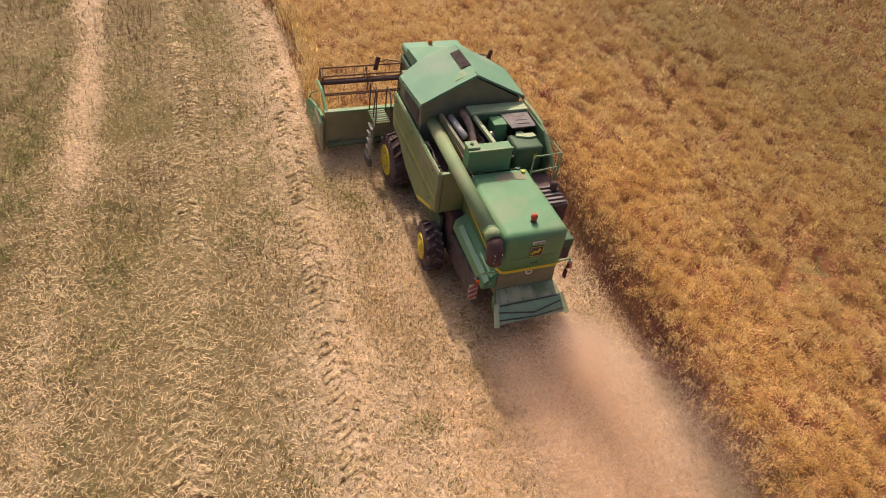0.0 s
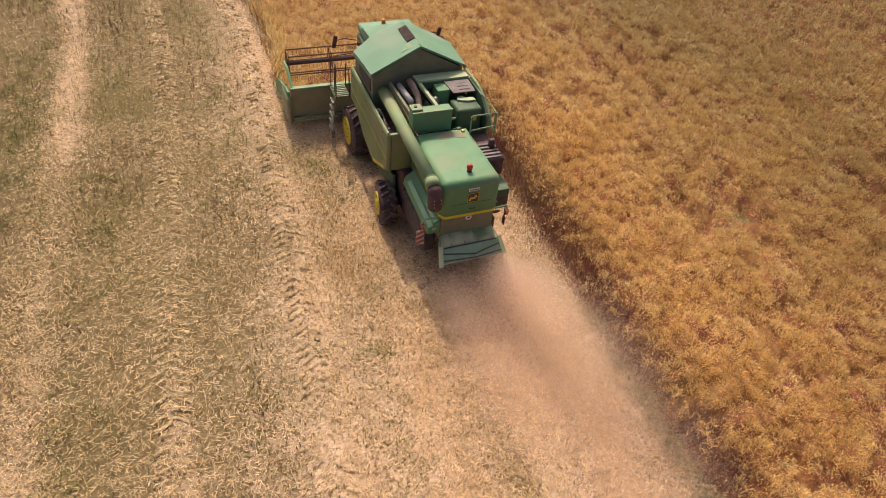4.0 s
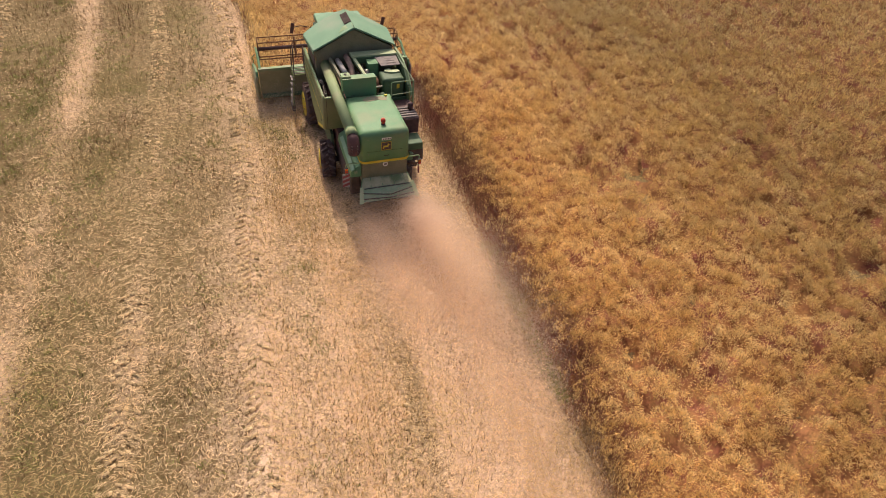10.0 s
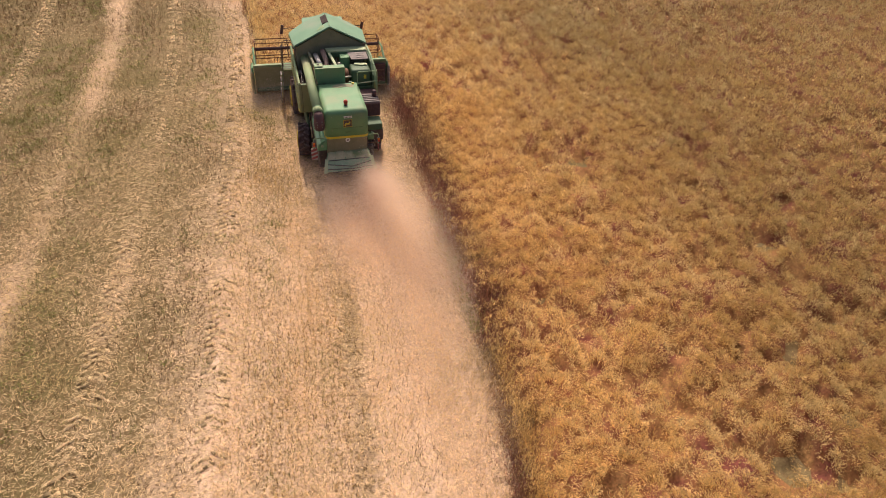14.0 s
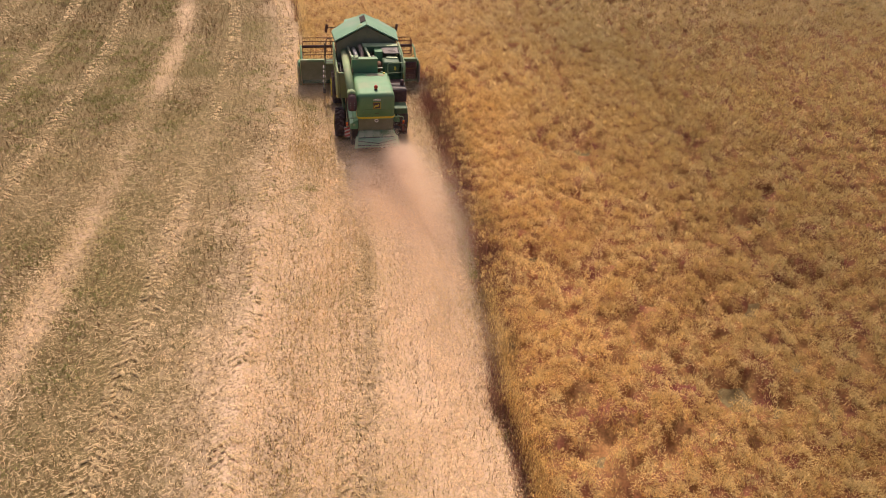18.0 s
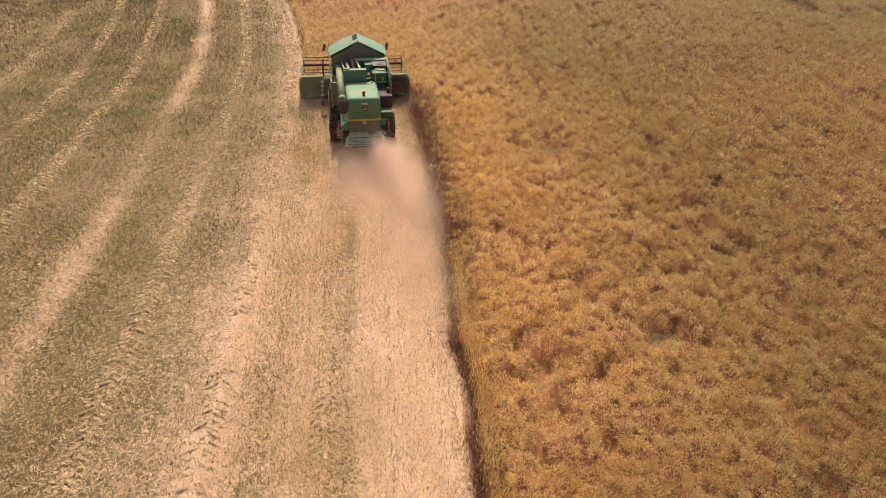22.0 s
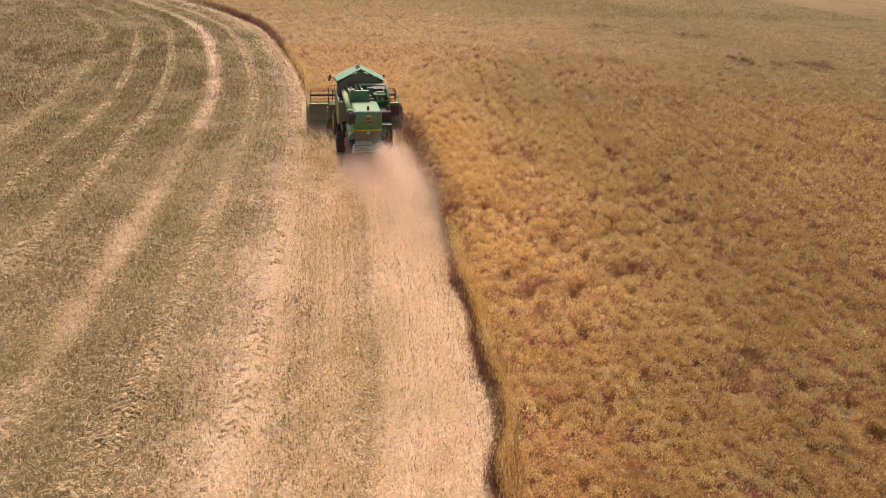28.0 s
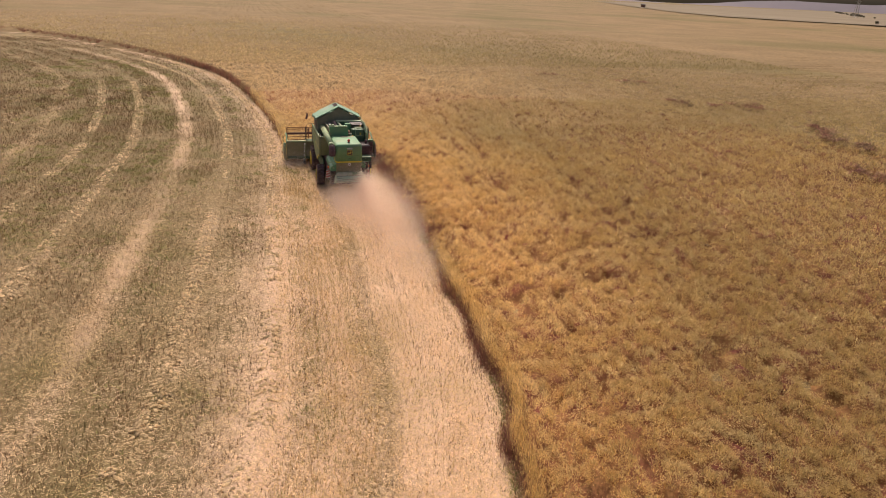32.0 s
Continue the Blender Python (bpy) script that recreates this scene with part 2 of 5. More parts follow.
def add_dust_cover(m):
    """Pale dust and chaff over the soil, as thick as the ground's own 'pale' layer says, broken up by grain; the pink
    cast of dusty air is put into their colour.
    """
    t = m.node_tree
    n, l = t.nodes, t.links
    b = n["Principled BSDF"]
    soil = b.inputs["Base Color"].links[0].from_socket
    layer = n.new("ShaderNodeAttribute")
    layer.attribute_name = "pale"
    pos = n.new("ShaderNodeNewGeometry")
    total = layer.outputs["Fac"]
    for scale, weight in ((2.0, 0.5), (9.0, 0.5), (34.0, 0.5)):
        q, k = n.new("ShaderNodeTexNoise"), n.new("ShaderNodeMath")
        q.inputs["Scale"].default_value, q.inputs["Detail"].default_value = scale, 3
        l.new(pos.outputs["Position"], q.inputs["Vector"])
        k.operation = "MULTIPLY_ADD"
        l.new(q.outputs["Fac"], k.inputs[0])
        k.inputs[1].default_value = weight
        l.new(total, k.inputs[2])
        total = k.outputs[0]
    step, mix = n.new("ShaderNodeMapRange"), n.new("ShaderNodeMix")
    step.inputs["From Min"].default_value, step.inputs["From Max"].default_value = 0.95, 1.45
    l.new(total, step.inputs["Value"])
    dust = n.new("ShaderNodeMix")
    for q in (mix, dust):
        q.data_type = "RGBA"
    dust.inputs[6].default_value, dust.inputs[7].default_value = (0.62, 0.425, 0.30, 1), (0.74, 0.535, 0.395, 1)
    l.new(n["Noise Texture.001"].outputs["Fac"], dust.inputs[0])
    l.new(step.outputs["Result"], mix.inputs[0])
    l.new(soil, mix.inputs[6])
    l.new(dust.outputs[2], mix.inputs[7])
    flecks, deep, dark = n.new("ShaderNodeTexNoise"), n.new("ShaderNodeMapRange"), n.new("ShaderNodeMix")
    flecks.inputs["Scale"].default_value, flecks.inputs["Detail"].default_value = 11.0, 2
    l.new(pos.outputs["Position"], flecks.inputs["Vector"])
    deep.inputs["From Min"].default_value, deep.inputs["From Max"].default_value, deep.inputs["To Max"].default_value = 0.52, 0.60, 0.75
    l.new(flecks.outputs["Fac"], deep.inputs["Value"])
    dark.data_type, dark.inputs[7].default_value = "RGBA", (0.17, 0.11, 0.055, 1)
    bare, product = n.new("ShaderNodeMapRange"), n.new("ShaderNodeMath")       # thick dust hides the flecks
    bare.inputs["From Min"].default_value, bare.inputs["From Max"].default_value = 0.55, 0.95
    bare.inputs["To Min"].default_value, bare.inputs["To Max"].default_value = 1.0, 0.25
    l.new(layer.outputs["Fac"], bare.inputs["Value"])
    product.operation = "MULTIPLY"
    l.new(deep.outputs["Result"], product.inputs[0])
    l.new(bare.outputs["Result"], product.inputs[1])
    l.new(product.outputs[0], dark.inputs[0])
    l.new(mix.outputs[2], dark.inputs[6])
    l.new(dark.outputs[2], b.inputs["Base Color"])


def add_painted_vignette(m, near=6.5, deep=16.0, tint=(0.67, 0.69, 0.67), dusty=(1, 1, 1)):
    """Multiplies the crop's colour darker and greyer to the east and the south, where lens vignette is painted in; the
    dusty tint puts haze and vignette into it to the north.
    """
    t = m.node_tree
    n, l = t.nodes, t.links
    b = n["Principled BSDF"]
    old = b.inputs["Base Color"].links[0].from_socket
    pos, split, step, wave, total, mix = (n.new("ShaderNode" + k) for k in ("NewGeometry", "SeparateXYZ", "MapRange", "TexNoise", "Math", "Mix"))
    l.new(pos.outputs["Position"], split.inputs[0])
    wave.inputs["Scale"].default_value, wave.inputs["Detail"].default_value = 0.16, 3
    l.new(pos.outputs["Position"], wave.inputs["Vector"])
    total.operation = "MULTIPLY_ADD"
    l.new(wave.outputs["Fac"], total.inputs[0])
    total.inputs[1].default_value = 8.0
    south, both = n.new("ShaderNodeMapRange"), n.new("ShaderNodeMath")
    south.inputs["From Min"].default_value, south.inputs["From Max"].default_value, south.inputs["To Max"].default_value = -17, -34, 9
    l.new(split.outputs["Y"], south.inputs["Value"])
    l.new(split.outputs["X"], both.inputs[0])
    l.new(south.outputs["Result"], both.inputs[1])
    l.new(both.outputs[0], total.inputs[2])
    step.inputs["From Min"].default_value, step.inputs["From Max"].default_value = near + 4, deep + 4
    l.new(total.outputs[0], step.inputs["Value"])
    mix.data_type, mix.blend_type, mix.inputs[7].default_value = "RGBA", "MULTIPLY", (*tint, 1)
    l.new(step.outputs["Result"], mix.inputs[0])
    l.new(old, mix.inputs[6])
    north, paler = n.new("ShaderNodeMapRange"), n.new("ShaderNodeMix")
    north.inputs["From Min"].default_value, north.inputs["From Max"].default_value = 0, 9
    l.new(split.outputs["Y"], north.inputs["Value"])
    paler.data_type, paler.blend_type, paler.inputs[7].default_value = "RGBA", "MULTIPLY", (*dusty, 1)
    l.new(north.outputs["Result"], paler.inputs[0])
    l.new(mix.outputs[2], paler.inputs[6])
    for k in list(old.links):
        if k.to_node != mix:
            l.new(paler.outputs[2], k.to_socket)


add_dust_cover(SOIL)
# Vignette and haze are painted into the four crop colours here.
add_painted_vignette(CROP, dusty=(0.92, 0.96, 1.06))
add_painted_vignette(CROP_FLOOR)
add_painted_vignette(CROP_MID, 14.0, 40.0)
add_painted_vignette(CROP_PALE, 12.0, 55.0)


# ---- mesh helpers ----
def part(name, bm, mat, parent=None, label="", smooth=False):
    """One mesh object from a bmesh, under parent."""
    me = bpy.data.meshes.new(name)
    if smooth:
        for f in bm.faces:
            f.smooth = True
    bm.to_mesh(me)
    bm.free()
    me.materials.append(mat)
    ob = new(name, me)
    ob.parent = parent
    if label:
        ob["label"] = label
    return ob


def box(x0, x1, y0, y1, z0, z1, bevel=0.0, bm=None, seg=2):
    own = bmesh.new()
    bmesh.ops.create_cube(own, size=1)
    bmesh.ops.scale(own, vec=(x1 - x0, y1 - y0, z1 - z0), verts=own.verts)
    bmesh.ops.translate(own, vec=((x0 + x1) / 2, (y0 + y1) / 2, (z0 + z1) / 2), verts=own.verts)
    if bevel:
        bmesh.ops.bevel(own, geom=own.edges[:], offset=bevel, segments=seg, affect="EDGES", profile=0.5)
    return merged(bm, own)


def merged(bm, own):
    if bm is None:
        return own
    me = bpy.data.meshes.new("tmp")
    own.to_mesh(me)
    own.free()
    bm.from_mesh(me)
    bpy.data.meshes.remove(me)
    return bm


def slab(points, thick, bm=None, bevel=0.0):
    """A plate with the outline points, thickened against its normal."""
    own = bmesh.new()
    f = own.faces.new([own.verts.new(p) for p in points])
    f.normal_update()
    n = f.normal.copy()
    r = bmesh.ops.extrude_face_region(own, geom=[f])
    bmesh.ops.translate(own, vec=-n * thick, verts=[v for v in r["geom"] if isinstance(v, bmesh.types.BMVert)])
    bmesh.ops.recalc_face_normals(own, faces=own.faces)
    if bevel:
        bmesh.ops.bevel(own, geom=own.edges[:], offset=bevel, segments=1, affect="EDGES")
    return merged(bm, own)


def tube(points, radius, sides=8, bm=None, cap=True):
    """A round bar along points."""
    own = bmesh.new()
    pts = [Vector(p) for p in points]
    rings = []
    for i, p in enumerate(pts):
        d = (pts[min(i + 1, len(pts) - 1)] - pts[max(i - 1, 0)]).normalized()
        a = d.orthogonal().normalized() if i == 0 else (a - d * a.dot(d)).normalized()
        b = d.cross(a)
        rad = radius[i] if isinstance(radius, (list, tuple)) else radius
        rings.append([own.verts.new(p + rad * (math.cos(2 * math.pi * k / sides) * a + math.sin(2 * math.pi * k / sides) * b)) for k in range(sides)])
    for r0, r1 in zip(rings, rings[1:]):
        for k in range(sides):
            own.faces.new((r0[k], r0[(k + 1) % sides], r1[(k + 1) % sides], r1[k]))
    if cap:
        own.faces.new(rings[0][::-1])
        own.faces.new(rings[-1])
    bmesh.ops.recalc_face_normals(own, faces=own.faces)
    return merged(bm, own)


def lathe(profile, axis="x", sides=28, at=(0, 0, 0), bm=None):
    """A turned body: profile of (along, radius), closed at its ends."""
    own = bmesh.new()
    rings = []
    for a, r in profile:
        ring = []
        for k in range(sides):
            c, s = r * math.cos(2 * math.pi * k / sides), r * math.sin(2 * math.pi * k / sides)
            p = (a, c, s) if axis == "x" else (c, a, s) if axis == "y" else (c, s, a)
            ring.append(own.verts.new(Vector(p) + Vector(at)))
        rings.append(ring)
    for r0, r1 in zip(rings, rings[1:]):
        for k in range(sides):
            own.faces.new((r0[k], r0[(k + 1) % sides], r1[(k + 1) % sides], r1[k]))
    own.faces.new(rings[0])
    own.faces.new(rings[-1])
    bmesh.ops.recalc_face_normals(own, faces=own.faces)
    return merged(bm, own)


def stuff(name, verts, faces, mat, label, category, kind="stuff", uv=None):
    """One joined mesh from arrays: verts n x 3, faces m x 3 or m x 4."""
    me = bpy.data.meshes.new(name)
    nv, (nf, k) = len(verts), faces.shape
    me.vertices.add(nv)
    me.vertices.foreach_set("co", np.ascontiguousarray(verts, np.float32).ravel())
    me.loops.add(nf * k)
    me.loops.foreach_set("vertex_index", np.ascontiguousarray(faces, np.int32).ravel())
    me.polygons.add(nf)
    me.polygons.foreach_set("loop_start", np.arange(0, nf * k, k, dtype=np.int32))
    me.update(calc_edges=True)
    me.materials.append(mat)
    return tagged(new(name, me), label, category, "", kind)


rng = np.random.default_rng(5)


def value_noise(x, y, size, seed=0):
    """Smooth noise from 0 to 1 over the plane, with bumps of the given size in metres."""
    gx, gy = x / size, y / size
    ix, iy = np.floor(gx).astype(np.int64), np.floor(gy).astype(np.int64)
    fx, fy = gx - ix, gy - iy
    fx, fy = fx * fx * (3 - 2 * fx), fy * fy * (3 - 2 * fy)

    def h(a, b):
        q = (a * 374761393 + b * 668265263 + seed * 974634541) & 0x7FFFFFFF
        q = ((q ^ (q >> 13)) * 1274126177) & 0x7FFFFFFF
        return ((q ^ (q >> 16)) & 0xFFFF) / 65535.0

    return (h(ix, iy) * (1 - fx) + h(ix + 1, iy) * fx) * (1 - fy) + (h(ix, iy + 1) * (1 - fx) + h(ix + 1, iy + 1) * fx) * fy


# ---- plan of the field ----
# The left border of the standing crop, laid out to fit the camera's views: bent behind the machine, nearly straight
# past it, then bending away to the left far ahead.
BORDER = np.array([(-22, -200), (-14.6, -100), (-12.2, -70), (-10.9, -57), (-9.3, -46), (-7.3, -36), (-6.05, -31), (-5.2, -28), (-4.75, -25), (-4.4, -20), (-4.0, -14), (-3.3, 0), (-2.9, 10), (-3.3, 18), (-4.2, 28), (-5.6, 38), (-8.0, 51), (-11.8, 62), (-16, 71.5), (-27.5, 92), (-42, 112), (-58, 128), (-95, 148), (-160, 168), (-280, 188), (-700, 225)], float)
PASS = 6.75   # width of one cut
CUT_TO = 4.6  # the crop is cut up to the cutter bar


def border_of():
    """The border as a smooth line of close points."""
    p = BORDER
    out = []
    for i in range(len(p) - 1):
        p0, p1, p2, p3 = p[max(i - 1, 0)], p[i], p[i + 1], p[min(i + 2, len(p) - 1)]
        for s in np.linspace(0, 1, 6, endpoint=False):
            out.append(0.5 * (2 * p1 + (p2 - p0) * s + (2 * p0 - 5 * p1 + 4 * p2 - p3) * s ** 2 + (3 * p1 - p0 - 3 * p2 + p3) * s ** 3))
    return np.array(out + [p[-1]])


LINE = border_of()


def lane(x, y):
    """Metres to the left of the border (negative: to its right) and metres along it."""
    x, y = np.asarray(x, float), np.asarray(y, float)
    best, side, along = np.full(x.shape, 1e18), np.zeros(x.shape), np.zeros(x.shape)
    run = 0.0
    for a, b in zip(LINE[:-1], LINE[1:]):
        d = b - a
        length = np.hypot(*d)
        s = np.clip(((x - a[0]) * d[0] + (y - a[1]) * d[1]) / length ** 2, 0, 1)
        px, py = x - a[0] - s * d[0], y - a[1] - s * d[1]
        q = px * px + py * py
        near = q < best
        best = np.where(near, q, best)
        side = np.where(near, np.sign(d[0] * py - d[1] * px), side)
        along = np.where(near, run + s * length, along)
        run += length
    return side * np.sqrt(best), along


def is_crop(x, y):
    v, u = lane(x, y)
    ragged = 0.22 * (value_noise(x, y, 0.7, 3) - 0.5) + 0.35 * (value_noise(x, y, 3.5, 4) - 0.5)
    v = v + ragged
    return (v < 0) & ~((v > -PASS) & (y < CUT_TO))


# pale lines of chaff along the passes: distance from the border, half width, strength
CHAFF_LINES = [(0.9, 0.5, 0.5), (4.5, 0.45, 0.45), (7.9, 0.7, 1.1), (11.8, 0.45, 0.36), (15.4, 0.45, 0.40), (19.3, 0.7, 0.70), (23.2, 0.4, 0.28), (27.0, 0.5, 0.36), (31.0, 0.7, 0.60),
               (35.0, 0.5, 0.5), (39.0, 0.5, 0.5), (43.0, 0.8, 0.8), (50.0, 0.6, 0.6), (57.0, 0.8, 0.7), (-1.3, 0.5, 0.4), (-5.0, 0.45, 0.7), (-3.2, 0.5, 0.3)]


def chaff_of(x, y):
    v, u = lane(x, y)
    c = np.zeros(x.shape)
    for at, half, strong in CHAFF_LINES:
        c += strong * np.exp(-((v - at) / half) ** 2)
    c *= 0.45 + 0.9 * value_noise(v * 2, u, 6.0, 11)
    return c + 0.5 * (value_noise(x, y, 2.3, 12) - 0.45) + 0.35 * np.exp(-((v + 3.3) / 3.2) ** 2), v, u


def dice(a, b, seed):
    """A random number from 0 to 1 for each cell of a grid."""
    q = (a * 374761393 + b * 668265263 + seed * 974634541) & 0x7FFFFFFF
    q = ((q ^ (q >> 13)) * 1274126177) & 0x7FFFFFFF
    return ((q ^ (q >> 16)) & 0xFFFF) / 65535.0


TUFT = 0.58   # distance between neighbouring plants


def nearest_plant(x, y):
    """Offset from the nearest plant's middle, and that plant's own two random numbers."""
    ix, iy = np.floor(x / TUFT).astype(np.int64), np.floor(y / TUFT).astype(np.int64)
    best = np.full(x.shape, 1e9)
    ox, oy, r0, r1 = (np.zeros(x.shape) for _ in range(4))
    for a in (-1, 0, 1):
        for b in (-1, 0, 1):
            ca, cb = ix + a, iy + b
            px = x - (ca + 0.5 + 0.8 * (dice(ca, cb, 81) - 0.5)) * TUFT
            py = y - (cb + 0.5 + 0.8 * (dice(ca, cb, 82) - 0.5)) * TUFT
            d = px * px + py * py
            near = d < best
            best = np.where(near, d, best)
            ox, oy = np.where(near, px, ox), np.where(near, py, oy)
            r0, r1 = np.where(near, dice(ca, cb, 83), r0), np.where(near, dice(ca, cb, 84), r1)
    return ox, oy, r0, r1


def crop_height(x, y):
    v, u = lane(x, y)
    ox, oy, r0, r1 = nearest_plant(x, y)
    d = np.hypot(ox, oy) / TUFT
    far = np.clip((np.hypot(x, y + 8) - 45) / 50, 0, 1)
    h = 0.95 + 0.13 * (r0 - 0.5) - 0.46 * np.clip(d - 0.12, 0, 0.6) * (1 - far) + 0.12 * (value_noise(x, y, 2.1, 21) - 0.5) + 0.15 * (value_noise(x, y, 7, 23) - 0.5)
    patch = np.clip((0.5 * value_noise(x, y, 9, 25) + 0.5 * value_noise(x * 1.5, y * 0.7, 2.4, 26) - 0.44) / 0.24, 0, 1)
    gap = np.clip((0.02 + 0.28 * patch - r1) / 0.05, 0, 1) * np.clip((0.75 - d) / 0.3, 0, 1)
    drill = x - 0.22 * y                                # old wheel lines run slantwise through the stand
    tram = sum(np.exp(-(((drill - at) / 0.36) ** 2)) for at in (9.0, 10.9, 16.4, 18.3, 24.5, 31.5, 33.4, 41.0, 47.0))
    gap = gap + 0.85 * tram * np.clip((value_noise(drill * 3, y, 1.3, 27) - 0.42) * 3, 0, 1)
    for px, py, r in ((10.5, -5.5, 1.5), (7.3, -15.8, 1.1), (9.2, -20.8, 0.9), (9.5, -28.5, 0.9), (14.5, -12.0, 0.8)):
        gap = gap + 1.6 * np.exp(-((x - px) ** 2 + (y - py) ** 2) / (r * r)) * np.clip((value_noise(x, y, 0.7, 35) - 0.36) * 3, 0, 1)
    inside = np.where(y < CUT_TO, -PASS - v, -v) + 0.5 * (value_noise(x, y, 0.6, 30) - 0.5)
    gap = np.clip(gap + 0.9 * np.clip(1 - inside / np.interp(y, [-20, -12, 3, 6], [0.15, 1.25, 1.25, 0.12]), 0, 1), 0, 1)
    return h * (1 - 0.5 * gap), gap


def lines_between(*spans):
    """Grid lines: spans of (start, end, step), with growing steps where step is a tuple (first, factor)."""
    out = []
    for a, b, step in spans:
        if isinstance(step, tuple):
            p, s = a, step[0] * (1 if b > a else -1)
            while (p < b) == (b > a):
                out.append(p)
                p, s = p + s, s * step[1]
            out.append(b)
        else:
            out += list(np.arange(a, b, step))
    return np.array(sorted(set(np.round(out, 3))))


def sheet(xs, ys):
    """Grid of points and quads over lines xs, ys."""
    X, Y = np.meshgrid(xs, ys)
    n = len(xs)
    i = (np.arange(len(ys) - 1)[:, None] * n + np.arange(n - 1)[None, :]).ravel()
    return X.ravel(), Y.ravel(), np.stack([i, i + 1, i + n + 1, i + n], 1)


# ---- the ground, out to the horizon ----
XS = lines_between((-34, 5, 0.34), (5, 3000, (0.6, 1.12)), (-34, -3000, (0.4, 1.05)))
YS = lines_between((-46, 60, 0.5), (60, 3800, (0.55, 1.07)), (-46, -800, (0.6, 1.25)))
gx, gy, gq = sheet(XS, YS)
gz = 0.05 * (value_noise(gx, gy, 1.1, 1) - 0.5) + 0.03 * (value_noise(gx, gy, 0.5, 2) - 0.5) - 0.04
ground = stuff("ground", np.stack([gx, gy, gz], 1), gq, SOIL, "harvested field of dry soil, pale chaff and straw", "ground", "structure")
gc, gv, gu = chaff_of(gx, gy)
last_pass = np.clip((gv + 7.5) / 1.0, 0, 1) * np.clip((4.5 - gv) / 3.0, 0, 1)
pale = 0.04 + 0.38 * last_pass + 0.52 * np.clip(gc, 0, 1.3) - 0.25 * np.clip((value_noise(gv * 3, gu, 8.0, 13) - 0.5) * 2, 0, 1)
# The low veil of airborne dust behind the machine, painted as ground paleness.
dust_veil = np.clip((-5.0 - gy) / 3.0, 0, 1) * np.exp(-((gx - 0.7 - 0.04 * (gy + 5)) / 1.7) ** 4) * (0.5 + value_noise(gx * 2, gy, 3.0, 14))
# Far left is darkened too: weedier ground, with lens vignette put in.
pale = pale + 0.12 * np.clip((gv + 7) / 1.0, 0, 1) * np.clip((3.0 - gv) / 2.0, 0, 1) * np.clip((-6 - gy) / 6, 0, 1) - 0.30 * np.clip((gv - 8.5) / 6, 0, 1) * np.clip((gy + 8) / 14, 0, 1) + 0.3 * dust_veil - 0.40 * np.clip((-7.0 - gy) / 4.0, 0, 1) * np.exp(-((gv + 2.75) / 0.36) ** 4) * (0.5 + value_noise(gx, gy, 2.5, 15))
layer = ground.data.attributes.new("pale", "FLOAT", "POINT")
layer.data.foreach_set("value", np.clip(pale, 0, 1.4).astype(np.float32))

# ---- the standing crop: a sheet coloured as the shade between plants, then the plants on it ----
XC = lines_between((-8, 40, 0.36), (40, 1300, (0.45, 1.07)), (-8, -1300, (0.4, 1.06)))
YC = lines_between((-48, 60, 0.4), (60, 1500, (0.45, 1.05)), (-48, -500, (0.5, 1.25)))
cx, cy, cq = sheet(XC, YC)
mask = is_crop(cx, cy)
ch, cgap = crop_height(cx, cy)
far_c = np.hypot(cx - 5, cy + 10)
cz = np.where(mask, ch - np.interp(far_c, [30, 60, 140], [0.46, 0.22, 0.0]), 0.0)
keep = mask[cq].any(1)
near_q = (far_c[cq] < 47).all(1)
for name, sel, mat, lab in (("crop_underside", keep & near_q, CROP_FLOOR, "brown sheet under dense rapeseed, coloured as the shade between plants"),
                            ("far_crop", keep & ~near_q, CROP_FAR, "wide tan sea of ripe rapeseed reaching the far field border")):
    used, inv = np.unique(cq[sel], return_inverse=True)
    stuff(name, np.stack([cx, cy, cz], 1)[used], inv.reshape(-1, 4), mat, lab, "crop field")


def scatter(n, x0, x1, y0, y1):
    return rng.uniform(x0, x1, n), rng.uniform(y0, y1, n)


def blended(x, y, ring):
    """Which of the scattered points to keep, so that fine growth near the path passes softly into coarse growth far off."""
    far = np.clip(np.maximum(np.maximum((y - 12) / 16, (x - 14) / 10), (-16 - x) / 12), 0, 1)
    far = np.clip(far + 0.25 * (value_noise(x, y, 2.0, 61) - 0.5) * (far > 0), 0, 1)
    return rng.random(len(x)) < (1 - far if ring == 0 else far if ring == 1 else 1.0)


def blades(x, y, z, length, width, lean, up=1.0, heading=None, heads=0.0):
    """Thin three-cornered blades rooted at x, y, z; lean 0 stands, 1 lies flat."""
    n = len(x)
    a = rng.uniform(0, 2 * np.pi, n) if heading is None else heading
    dz, dh = np.cos(lean * np.pi / 2), np.sin(lean * np.pi / 2)
    tip = np.stack([x + length * dh * np.cos(a), y + length * dh * np.sin(a), z + length * dz * up], 1)
    b = a + np.pi / 2 + rng.uniform(-0.6, 0.6, n) * (1 - lean)
    w = np.stack([np.cos(b), np.sin(b), np.zeros(n)], 1) * (width / 2)[:, None]
    root = np.stack([x, y, z], 1)
    over = (rng.random(n) < heads)[:, None]          # some are broad at the tip, where the pods are
    v = np.stack([np.where(over, root, root - w), np.where(over, tip + w, root + w), np.where(over, tip - w, tip)], 1).reshape(-1, 3)
    return v, np.arange(3 * n).reshape(-1, 3)


def joined(pieces):
    vs, fs, k = [], [], 0
    for v, f in pieces:
        vs.append(v)
        fs.append(f + k)
        k += len(v)
    return np.concatenate(vs), np.concatenate(fs)


